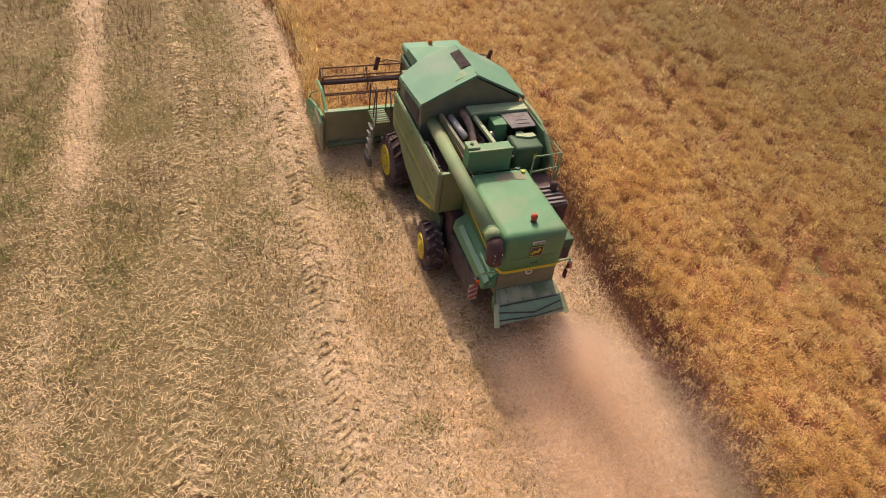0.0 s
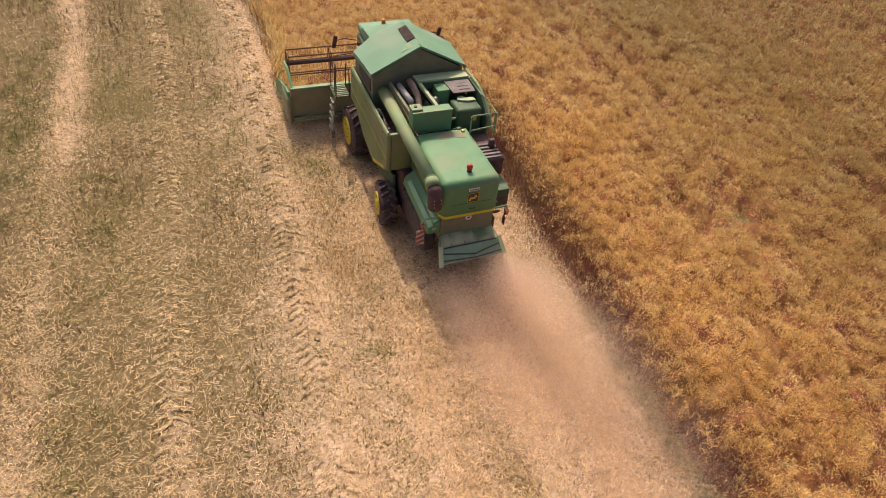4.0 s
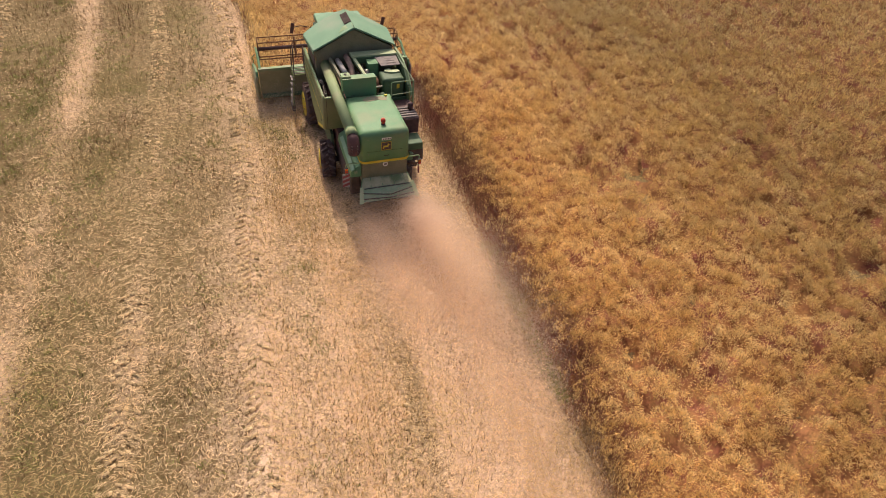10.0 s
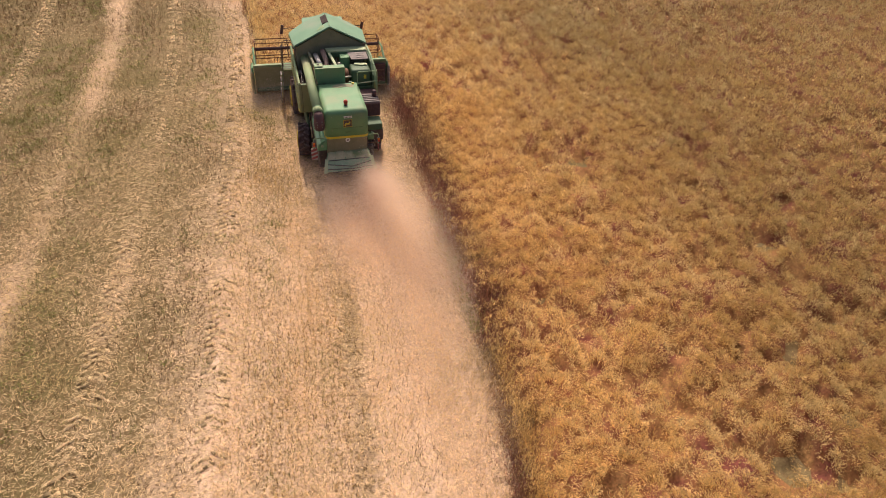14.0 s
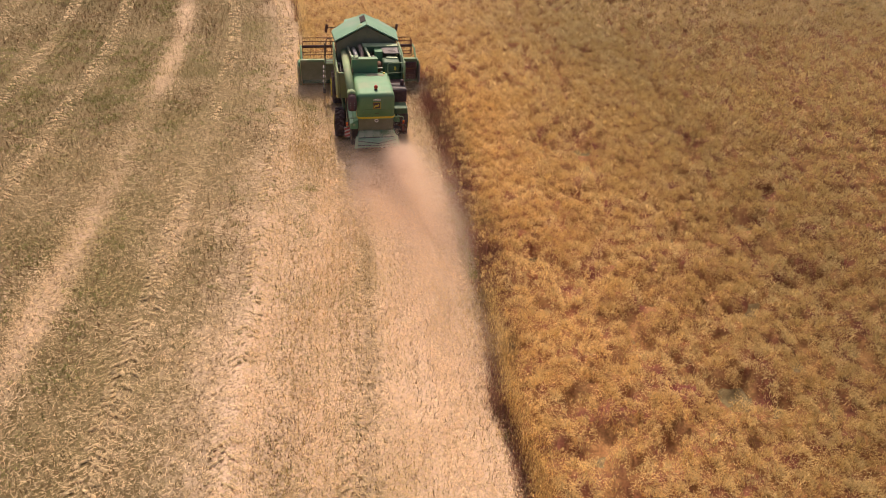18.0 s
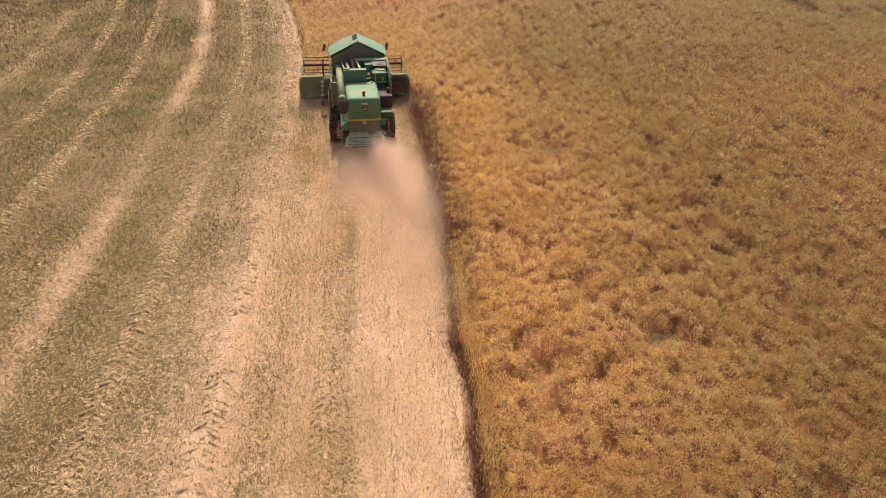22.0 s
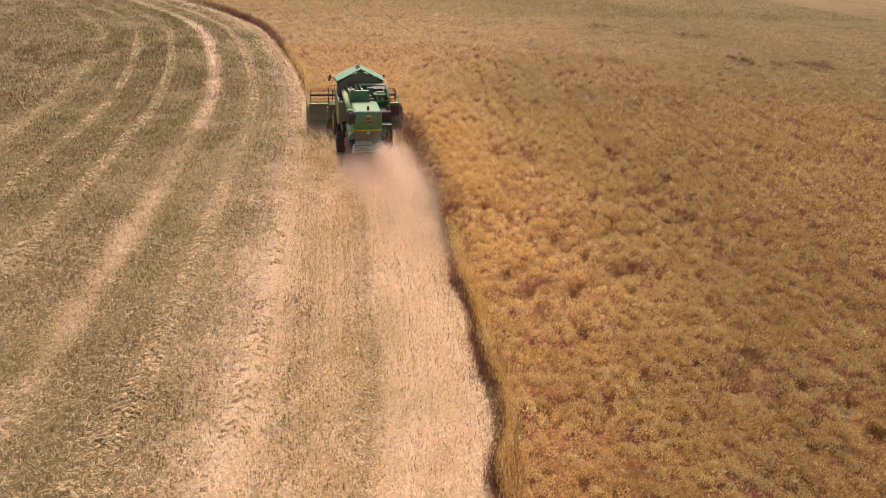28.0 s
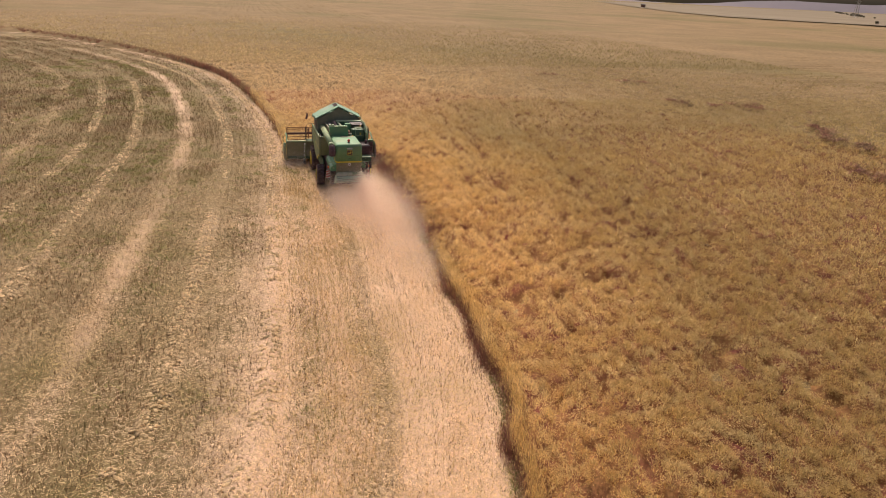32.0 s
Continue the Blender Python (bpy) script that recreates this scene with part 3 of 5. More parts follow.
def crop_plants(n, x0, x1, y0, y1, per, size, thin, fade=0.0, ring=1):
    """Bushy plants: each a dome of dry pods on thin branches that lean out from its middle."""
    x, y = scatter(n, x0, x1, y0, y1)
    ok = is_crop(x, y) & blended(x, y, ring) & (x < np.interp(y, [-38, -20, 0, 30], [14, 29, 58, 100]))
    if fade:
        ok &= rng.random(n) < np.clip((fade - np.hypot(x, y)) / (0.55 * fade), 0, 1)
    x, y = x[ok], y[ok]
    h, gap = crop_height(x, y)
    ok = rng.random(len(x)) > gap * 0.88
    x, y, h = (np.repeat(q[ok], per) for q in (x, y, h))
    m = len(x)
    x, y = x + rng.normal(0, size * 0.4, m), y + rng.normal(0, size * 0.4, m)
    ox, oy, r0, r1 = nearest_plant(x, y)
    d = np.hypot(ox, oy) / TUFT
    deep = rng.random(m) ** 2
    z = h - 0.10 - 0.30 * deep
    heading = np.arctan2(oy, ox) + rng.normal(0, 0.9, m)
    lean = np.clip(0.15 + 1.1 * d + rng.normal(0, 0.28, m), 0.0, 1.15)
    return blades(x, y, z, rng.uniform(0.5, 1.15, m) * size, rng.uniform(0.6, 1.3, m) * thin, lean, heading=heading, heads=0.5)


crop_near = joined([crop_plants(232000, -6, 25, -37.5, 28, 10, 0.115, 0.0245, 0.0, 0), crop_plants(120000, 14, 95, -34, 28, 7, 0.20, 0.047, 95.0), crop_plants(16000, 0, 46, -75, -37, 3, 0.34, 0.08, 0.0, 2)])
stuff("rapeseed_plants", *crop_near, CROP, "dense ripe rapeseed plants, dry orange-brown with tangled pods", "crop")
# Plants ahead of the machine wear the haze-coloured copy of the crop.
dusty = crop_plants(190000, -24, 95, 12, 95, 5, 0.23, 0.056, 105.0)
stuff("rapeseed_plants", *dusty, CROP_MID, "dry tan rapeseed plants ahead of the machine, dulled by dust", "crop")
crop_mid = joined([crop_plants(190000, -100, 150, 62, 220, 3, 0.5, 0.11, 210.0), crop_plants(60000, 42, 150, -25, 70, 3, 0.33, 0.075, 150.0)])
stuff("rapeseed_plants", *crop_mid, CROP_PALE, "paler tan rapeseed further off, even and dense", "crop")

# flattened streaks in the stand further off, where dark stems lie bare
STREAKS = ((45, 27, 48.5, 22, 0.9), (52, 24, 57, 17.5, 1.3), (51, 10, 47, 0, 0.9), (38, 51.5, 40, 50.5, 0.8), (48, 44, 51, 42, 0.7), (40, -5, 39, -9, 0.7))
fx, fy = [], []
for x0, y0, x1, y1, wide in STREAKS:
    k = int(2600 * wide * math.hypot(x1 - x0, y1 - y0) / 4)
    q = rng.random(k)
    fx.append(x0 + (x1 - x0) * q + rng.normal(0, 0.45 * wide, k) + 0.9 * np.sin(q * 9))
    fy.append(y0 + (y1 - y0) * q + rng.normal(0, 0.45 * wide, k))
fx, fy = np.concatenate(fx), np.concatenate(fy)
ok = value_noise(fx, fy, 0.9, 91) > 0.42
fx, fy = fx[ok], fy[ok]
fh, fgap = crop_height(fx, fy)
stuff("flattened_plants", *blades(fx, fy, fh + 0.06, rng.uniform(0.15, 0.4, len(fx)), rng.uniform(0.04, 0.09, len(fx)), np.clip(rng.normal(0.75, 0.2, len(fx)), 0, 1)), STEM, "streaks of flattened dark rapeseed stems in the stand", "crop")

# stems bared along the cut edge of the stand
ey = CUT_TO - 38.6 * rng.random(62000) ** 1.15
off = np.interp(ey, [-20, -12], [-0.05, 0.32]) + rng.normal(0, 1, len(ey)) * np.interp(ey, [-20, -12], [0.20, 0.52])
ex = np.interp(ey, LINE[:, 1], LINE[:, 0]) + PASS + off + 0.5 * (value_noise(ey, ey * 0, 1.5, 44) - 0.5)
edge_right = blades(ex, ey, np.zeros(len(ey)), np.clip(0.42 + 0.45 * off, 0.14, 0.9) * np.interp(ey, [-20, -12], [1.3, 1.0]) * rng.uniform(0.5, 1.1, len(ey)), rng.uniform(0.010, 0.022, len(ey)), np.clip(np.abs(rng.normal(0.25, 0.3, len(ey))), 0, 1))
hy = rng.uniform(-46, -13, 40000)
hx = np.interp(hy, LINE[:, 1], LINE[:, 0]) + PASS + rng.normal(0.05, 0.16, len(hy)) + 0.3 * (value_noise(hy, hy * 0, 1.5, 44) - 0.5)
keep = rng.random(len(hy)) < np.clip((-13.5 - hy) / 6, 0, 1)
hx, hy = hx[keep], hy[keep]
leaning = blades(hx, hy, rng.uniform(0.08, 0.75, len(hy)), rng.uniform(0.08, 0.20, len(hy)), rng.uniform(0.010, 0.020, len(hy)), np.abs(rng.normal(0.2, 0.25, len(hy))), heads=0.5)
stuff("leaning_plants", *leaning, CROP, "dry tan rapeseed plants leaning out of the cut edge", "crop edge")
by = CUT_TO + 30 * rng.random(11000) ** 1.3
bx = np.interp(by, LINE[:, 1], LINE[:, 0]) + rng.normal(0.0, 0.17, len(by)) + 0.3 * (value_noise(by, by * 0, 1.2, 45) - 0.5)
spilling = blades(bx, by, rng.uniform(0.0, 0.85, len(by)), rng.uniform(0.14, 0.34, len(by)), rng.uniform(0.022, 0.042, len(by)), np.abs(rng.normal(0.35, 0.3, len(by))), heads=0.5)
stuff("leaning_plants", *spilling, CROP, "dry tan rapeseed plants spilling over the uncut border", "crop edge")
pick = rng.integers(0, len(LINE) - 1, 22000)
fr = rng.random(len(pick))
ep = LINE[pick] * (1 - fr)[:, None] + LINE[pick + 1] * fr[:, None]
ep = ep[(ep[:, 1] > CUT_TO + 30 * rng.random(len(ep))) & (ep[:, 1] < 140)]
ep = ep + rng.normal(0, 0.14, ep.shape)
edge_left = blades(ep[:, 0], ep[:, 1], np.zeros(len(ep)), rng.uniform(0.6, 1.15, len(ep)), rng.uniform(0.03, 0.06, len(ep)), np.abs(rng.normal(0.1, 0.12, len(ep))))
stuff("crop_edge_stems", *joined([edge_right, edge_left]), STEM, "bare dark brown stems along the cut edge of the rapeseed", "crop edge")


# ---- stubble, straw and chaff ----
TRACKS = ((1.25, 112), (4.6, 112), (11.9, 88), (15.4, 88))   # wheel tracks: distance from the border, length


def pressed(v):
    """How far the loose litter is pressed away, in the wheel tracks."""
    return sum(np.exp(-(((v - at) / 0.5) ** 4)) for at, reach in TRACKS)


def straw_litter(n, x0, x1, y0, y1, length, width, ring=1):
    x, y = scatter(n, x0, x1, y0, y1)
    ok = ~is_crop(x, y) & blended(x, y, ring)
    x, y = x[ok], y[ok]
    c, v, u = chaff_of(x, y)
    ok = rng.random(len(x)) < np.clip(0.50 + 0.75 * c - 0.16 * np.clip((v - 2.0) / 3.5, 0, 1), 0.12, 1) * (1 - 0.3 * np.exp(-((v - 7.9) / 0.5) ** 4)) * (1 - 0.5 * np.clip((v - 4) / 5, 0, 1) * np.clip((y + 6) / 12, 0, 1) * (1 - np.clip(c, 0, 1))) * (1 - 0.45 * pressed(v)) * (1 - 0.3 * np.clip((y - 2) / 8, 0, 1))
    x, y = x[ok], y[ok]
    m = len(x)
    return blades(x, y, rng.uniform(0.0, 0.11, m), rng.uniform(0.5, 1.4, m) * length, rng.uniform(0.6, 1.4, m) * width, np.clip(rng.normal(0.88, 0.1, m), 0.4, 1.0))


litter = joined([straw_litter(1050000, -26, 5, -34, 28, 0.135, 0.0165, 0), straw_litter(200000, -60, -16, -30, 40, 0.27, 0.036), straw_litter(300000, -75, 0, 12, 115, 0.30, 0.046), straw_litter(60000, -40, 2, -75, -34, 0.25, 0.035, 2)])
stuff("straw_litter", *litter, STRAW, "pale chopped straw scattered over the harvested field", "straw")


def stalk_rows(n, x0, x1, y0, y1, tall, wide, pull=0.25, ring=1):
    x, y = scatter(n, x0, x1, y0, y1)
    ok = ~is_crop(x, y) & blended(x, y, ring)
    x, y = x[ok], y[ok]
    c, v, u = chaff_of(x, y)
    row = np.round(v / 0.45) * 0.45
    shift = (row - v) * pull + rng.normal(0, 0.07, len(v))
    x = x - shift          # into drill rows that run along the passes
    ok = rng.random(len(x)) < np.clip(0.62 - 0.55 * c + 0.35 * np.clip((v - 2.5) / 3, 0, 1), 0.10, 1) * (0.2 + 1.1 * value_noise(v * 2, u, 5.0, 31)) * (0.5 + value_noise(x, y, 0.9, 32)) * (1 - 0.6 * pressed(v))
    x, y = x[ok], y[ok]
    ok = ~((np.abs(x) < 1.9) & (y > -5.5) & (y < 4.5))
    x, y = x[ok], y[ok]
    m = len(x)
    return blades(x, y, np.full(m, -0.02), rng.uniform(0.5, 1.2, m) * tall, rng.uniform(0.7, 1.3, m) * wide, np.clip(np.abs(rng.normal(0.2, 0.3, m)), 0, 1))


stalks = joined([stalk_rows(480000, -28, 5, -35, 28, 0.20, 0.0155, 0.28, 0), stalk_rows(110000, -60, -16, -30, 40, 0.26, 0.042, 0.0), stalk_rows(150000, -60, 0, 12, 110, 0.28, 0.05, 0.0)])
stuff("stubble_stalks", *stalks, STALK, "short brown cut stalks standing in drill rows", "stubble")

# the newest stubble, still upright and golden, in close drill rows
nx, ny = scatter(330000, -6.2, 3.2, -35, 5.0)
nv, nu = lane(nx, ny)
nx = nx - (np.round(nv / 0.25) * 0.25 - nv) * 0.4 + rng.normal(0, 0.05, len(nx)) + 0.2 * (value_noise(nx, ny, 1.5, 34) - 0.5)
ok = (rng.random(len(nx)) < np.clip((1.4 - nv) / 1.6, 0, 1) * (0.15 + 1.0 * value_noise(nv * 3, nu, 2.6, 33)) * np.where((nv > -2.4), 0.7, 0.22)) & ~is_crop(nx, ny) & ~((np.abs(nx) < 1.9) & (ny > -5.5)) & ~((nv < -0.3) & (ny > 3.4))
nx, ny = nx[ok], ny[ok]
stuff("golden_stubble", *blades(nx, ny, np.full(len(nx), -0.02), rng.uniform(0.08, 0.20, len(nx)), rng.uniform(0.010, 0.019, len(nx)), np.clip(np.abs(rng.normal(0.15, 0.25, len(nx))), 0, 1)), GOLD_STALK, "upright golden stubble in close drill rows", "stubble")

# weeds in loose bands between the passes
wx, wy = scatter(280000, -42, 4, -36, 70)
wc, wv, wu = chaff_of(wx, wy)
band = sum(k * np.exp(-((wv - at) / w) ** 2) for at, w, k in ((2.9, 0.8, 0.8), (6.7, 0.55, 1.05), (9.6, 0.8, 1.2), (13.6, 0.9, 1.0), (17.5, 0.9, 1.0), (21.5, 1.0, 0.9), (-0.3, 0.5, 0.7)))
band = band + (1.1 * np.exp(-((wv - 1.9) / 0.7) ** 2) + 1.1 * np.exp(-((wv + 0.4) / 0.8) ** 2)) * np.clip((wy + 17) / 6, 0, 1) * np.clip((6 - wy) / 4, 0, 1)
grow = (band + 0.6 * np.clip((wv - 4) / 5, 0, 1)) * np.clip((value_noise(wv * 2.0, wu, 4.5, 41) - 0.38) * 3, 0, 1) * np.clip((value_noise(wx, wy, 0.5, 42) - 0.4) * 3, 0, 1)
grow = grow * np.interp(wy, [-16, 0], [0.75, 1.0])
ok = (rng.random(len(wx)) < grow) & ~is_crop(wx, wy)
fringe = rng.uniform(-34, -7, 5200)                 # and along the foot of the cut edge
fringe = fringe[value_noise(fringe, fringe * 0, 2.2, 43) > 0.42]
wx = np.concatenate([wx[ok], np.interp(fringe, LINE[:, 1], LINE[:, 0]) + PASS - 0.12 + rng.normal(0, 0.16, len(fringe))])
wy = np.concatenate([wy[ok], fringe])
wx, wy = np.repeat(wx, 4), np.repeat(wy, 4)
wn_ = len(wx)
stuff("weeds", *blades(wx + rng.normal(0, 0.08, wn_), wy + rng.normal(0, 0.08, wn_), np.zeros(wn_), rng.uniform(0.08, 0.22, wn_), rng.uniform(0.014, 0.034, wn_), np.clip(rng.normal(0.5, 0.2, wn_), 0, 1)),
      WEED, "small green weeds regrowing in the stubble", "weeds")


# chaff pressed into pale bands, in flat overlapping flakes
def chaff_flakes(n, x0, x1, y0, y1, size, ring=1):
    x, y = scatter(n, x0, x1, y0, y1)
    ok = ~is_crop(x, y) & blended(x, y, ring)
    x, y = x[ok], y[ok]
    c, v, u = chaff_of(x, y)
    ok = rng.random(len(x)) < np.clip(c - 0.25, 0, 1) * (1 - 0.8 * np.exp(-((v - 7.7) / 0.55) ** 4))
    x, y = x[ok], y[ok]
    m = len(x)
    return blades(x, y, rng.uniform(0.0, 0.05, m), rng.uniform(0.6, 1.3, m) * size, rng.uniform(0.5, 1.0, m) * size, np.clip(rng.normal(0.96, 0.04, m), 0.8, 1.0))


flakes = joined([chaff_flakes(480000, -28, 5, -40, 28, 0.055, 0), chaff_flakes(210000, -75, 0, 12, 115, 0.12), chaff_flakes(140000, -60, -16, -30, 30, 0.12)])
stuff("chaff_bands", *flakes, CHAFF, "pale bands of threshed chaff lying along old passes", "chaff")


# tyre tracks: pressed lug marks in a herringbone, each a sheaf of flattened straw
RUN = np.concatenate([[0], np.cumsum(np.hypot(*np.diff(LINE, axis=0).T))])


def tyre_track(offset, first, last, half=0.42, step=0.27, per=13):
    s = np.arange(first, last, step)
    s = np.concatenate([s, s + step / 2])
    sign = np.repeat([1.0, -1.0], len(s) // 2)
    keep = (rng.random(len(s)) > 0.22) & (value_noise(s, s * 0 + offset * 7, 4.0, 71) > 0.25)
    s, sign = np.repeat(s[keep], per), np.repeat(sign[keep], per)
    m = len(s)
    f = rng.uniform(0.05, 0.95, m)
    s = s + rng.normal(0, 0.03, m)
    px, py = np.interp(s, RUN, LINE[:, 0]), np.interp(s, RUN, LINE[:, 1])
    dx, dy = np.interp(s + 0.5, RUN, LINE[:, 0]) - px, np.interp(s + 0.5, RUN, LINE[:, 1]) - py
    d = np.hypot(dx, dy)
    dx, dy = dx / d, dy / d
    across, back = offset + sign * f * half + rng.normal(0, 0.02, m), -0.24 * f
    x, y = px - dy * across + dx * back, py + dx * across + dy * back
    head = np.arctan2(dx * sign * half - dy * 0.24, -dy * sign * half - dx * 0.24) + rng.normal(0, 0.22, m)
    loose = blades(x, y, rng.uniform(0.02, 0.07, m), rng.uniform(0.08, 0.18, m), rng.uniform(0.013, 0.028, m), np.clip(rng.normal(0.93, 0.06, m), 0.7, 1.0), heading=head)
    return joined([loose, lug_ridges(offset, first, last, half, step)])


def lug_ridges(offset, first, last, half, step):
    """The low ridges of earth and straw that the lugs pressed up, two slopes each."""
    s = np.arange(first, last, step)
    s = np.concatenate([s, s + step / 2]) + rng.normal(0, 0.035, 2 * len(s))
    sign = np.repeat([1.0, -1.0], len(s) // 2)
    keep = (rng.random(len(s)) > 0.25) & (value_noise(s, s * 0 + offset * 7, 2.5, 71) > 0.25)
    s, sign = s[keep], sign[keep]
    px, py = np.interp(s, RUN, LINE[:, 0]), np.interp(s, RUN, LINE[:, 1])
    dx, dy = np.interp(s + 0.5, RUN, LINE[:, 0]) - px, np.interp(s + 0.5, RUN, LINE[:, 1]) - py
    d = np.hypot(dx, dy)
    dx, dy = dx / d, dy / d
    pieces = []
    for f0, f1 in ((0.06, 0.34), (0.33, 0.66), (0.64, 0.96)):
        some = rng.random(len(s)) < 0.75
        shift, wide, tall = rng.normal(0, 0.03, len(s)), rng.uniform(0.030, 0.055, len(s)), rng.uniform(0.03, 0.075, len(s))
        corners = []
        for f, along, z in ((f0, 1, 0), (f1, 1, 0), (f0 + 0.03, 0, 1), (f1 - 0.03, 0, 1), (f0, -1, 0), (f1, -1, 0)):
            across, back = offset + sign * (f * half + rng.normal(0, 0.02, len(s))), shift - 0.24 * f + along * wide
            corners.append(np.stack([px - dy * across + dx * back, py + dx * across + dy * back, np.where(z, tall, -0.02)], 1)[some])
        v = np.stack(corners, 1).reshape(-1, 3)
        base = 6 * np.arange(some.sum())[:, None]
        pieces.append((v, np.concatenate([base + np.array([q]) for q in ((0, 1, 3), (0, 3, 2), (2, 3, 5), (2, 5, 4), (0, 2, 4), (1, 5, 3))])))
    return joined(pieces)


START = float(np.interp(-36, LINE[:, 1], RUN))
MACHINE = float(np.interp(-5.5, LINE[:, 1], RUN))
for offset, reach in (*TRACKS, (-2.05, MACHINE - START)):
    stuff("tyre_track", *tyre_track(offset, START, START + reach), TRACK, "herringbone tyre track pressed into straw and soil", "tyre track")

# ---- far land ----
pf = np.array([(960, 1700, 1.6), (562, 869, 1.6), (434, 575, 1.6), (408, 470, 1.6), (440, 415, 1.6), (490, 375, 1.6), (760, 290, 1.6), (1500, 180, 1.6), (2300, 900, 1.6), (2000, 1900, 1.6)], float)
bm = bmesh.new()
bm.faces.new([bm.verts.new(p) for p in pf])
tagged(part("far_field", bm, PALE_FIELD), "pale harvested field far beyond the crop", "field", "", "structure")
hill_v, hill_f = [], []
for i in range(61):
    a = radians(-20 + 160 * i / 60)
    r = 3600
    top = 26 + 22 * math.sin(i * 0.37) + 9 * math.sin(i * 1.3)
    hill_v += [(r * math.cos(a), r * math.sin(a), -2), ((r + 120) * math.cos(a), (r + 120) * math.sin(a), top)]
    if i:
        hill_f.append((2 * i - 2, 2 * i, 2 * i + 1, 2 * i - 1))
stuff("backdrop", np.array(hill_v), np.array(hill_f), FAR_HILL, "low grey-violet hills along the horizon, haze put into their colour", "hills", "structure")

def bush(at, size):
    """A hedge bush: short stem and a ragged crown of small leaf clumps."""
    base = tagged(new("hedge_bush"), "dark round bush in a far field hedge", "bush", "far hedge")
    base.location = at
    part("trunk", tube([(0, 0, 0), (0.1, 0, size * 0.35)], [0.16, 0.08], 6), STEM, base)
    n = 260
    d = rng.normal(0, 1, (n, 3))
    d /= np.linalg.norm(d, axis=1, keepdims=True)
    c = d * (size * 0.5 * rng.uniform(0.5, 1.05, n))[:, None] * np.array([1.0, 1.0, 0.75]) + np.array([0, 0, size * 0.55])
    tri = c[:, None, :] + rng.normal(0, size * 0.09, (n, 3, 3))
    crown = stuff("crown", tri.reshape(-1, 3), np.arange(3 * n).reshape(-1, 3), LEAF, "", "", "")
    crown.parent = base


for k in range(26):
    f = k / 25
    bush((870 + 760 * f + rng.uniform(-8, 8), 735 + 790 * f + rng.uniform(-14, 14), 1.5), rng.uniform(2.6, 5.2))
for k in range(3):
    bush((516 + 14 * k, 412 - 9 * k, 1.5), 3.0 + k * 0.5)

pylon = tagged(new("power_pylon"), "thin grey lattice power pylon in a far field", "pylon")
pylon.location = (839, 732, 1.5)
for sx, sy in ((-1, -1), (1, -1), (1, 1), (-1, 1)):
    part("leg", tube([(2.6 * sx, 2.6 * sy, 0), (0.5 * sx, 0.5 * sy, 32)], 0.22, 4), STEEL, pylon)
for k in range(6):
    z0, z1 = 5.2 * k, 5.2 * (k + 1)
    w0, w1 = 2.6 - 0.0656 * z0, 2.6 - 0.0656 * z1
    for sy in (-1, 1):
        part("brace", tube([(-w0, sy * w0, z0), (w1, sy * w1, z1)], 0.12, 4), STEEL, pylon)
        part("brace", tube([(w0, sy * w0, z0), (-w1, sy * w1, z1)], 0.12, 4), STEEL, pylon)
for z, w in ((22, 6), (27, 5), (31, 3.5)):
    part("cross_arm", tube([(-w, 0, z), (w, 0, z)], 0.2, 4), STEEL, pylon)

hut = tagged(new("field_hut"), "small dark hut standing in a far field", "hut")
hut.location = (560, 838, 1.5)
part("wall", box(-2.4, 2.4, -2, 2, 0, 3.2, 0.05), RUST, hut)
part("roof", slab([(-2.8, -2.4, 3.15), (2.8, -2.4, 3.15), (2.8, 0, 4.6), (-2.8, 0, 4.6)], 0.15, slab([(-2.8, 0, 4.6), (2.8, 0, 4.6), (2.8, 2.4, 3.15), (-2.8, 2.4, 3.15)], 0.15)), BLACK, hut)
part("door", box(-0.5, 0.5, -2.06, -2.0, 0, 2.0, 0.01), BLACK, hut)

# ---- the combine harvester ----
harvester = tagged(new("combine_harvester"), "green and yellow combine harvester with raised tank cover, cutting rapeseed", "harvester")


def own(name, bm, mat, label="", smooth=False, parent=None):
    return part(name, bm, mat, parent or harvester, label, smooth)


# main body
own("chassis", box(-0.85, 0.85, -4.2, 3.6, 0.75, 1.75, 0.04), BLACK, "dark dusty chassis")
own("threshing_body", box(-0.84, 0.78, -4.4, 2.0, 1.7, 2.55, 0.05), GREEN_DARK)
own("engine_bay_floor", box(-1.40, 1.40, -2.0, 0.2, 2.5, 2.62, 0.02), HOLLOW, "dark engine bay floor")
hood = box(-0.89, 0.79, -4.72, -2.16, 2.13, 3.31)
wide_edges = [e for e in hood.edges if all(v.co.z > 3.3 for v in e.verts) or (all(v.co.y < -4.7 for v in e.verts) and abs(e.verts[0].co.z - e.verts[1].co.z) > 1)]
bmesh.ops.bevel(hood, geom=wide_edges, offset=0.20, segments=6, affect="EDGES", profile=0.5)
rear_hood = own("rear_hood", hood, GREEN, "green engine hood with widely rounded edges", True)
own("roof_patch", slab([(-0.32, -2.62, 3.318), (-0.15, -2.72, 3.318), (0.20, -2.66, 3.318), (0.50, -2.74, 3.318), (0.56, -2.52, 3.318), (0.32, -2.42, 3.318), (0.02, -2.36, 3.318), (-0.22, -2.44, 3.318)], 0.012), SCUFF, "worn patch of bare paint", parent=rear_hood)
own("rear_skirt", box(-0.83, 0.73, -4.64, -4.3, 1.30, 2.15, 0.03), SKIRT, "olive lower rear sheet")


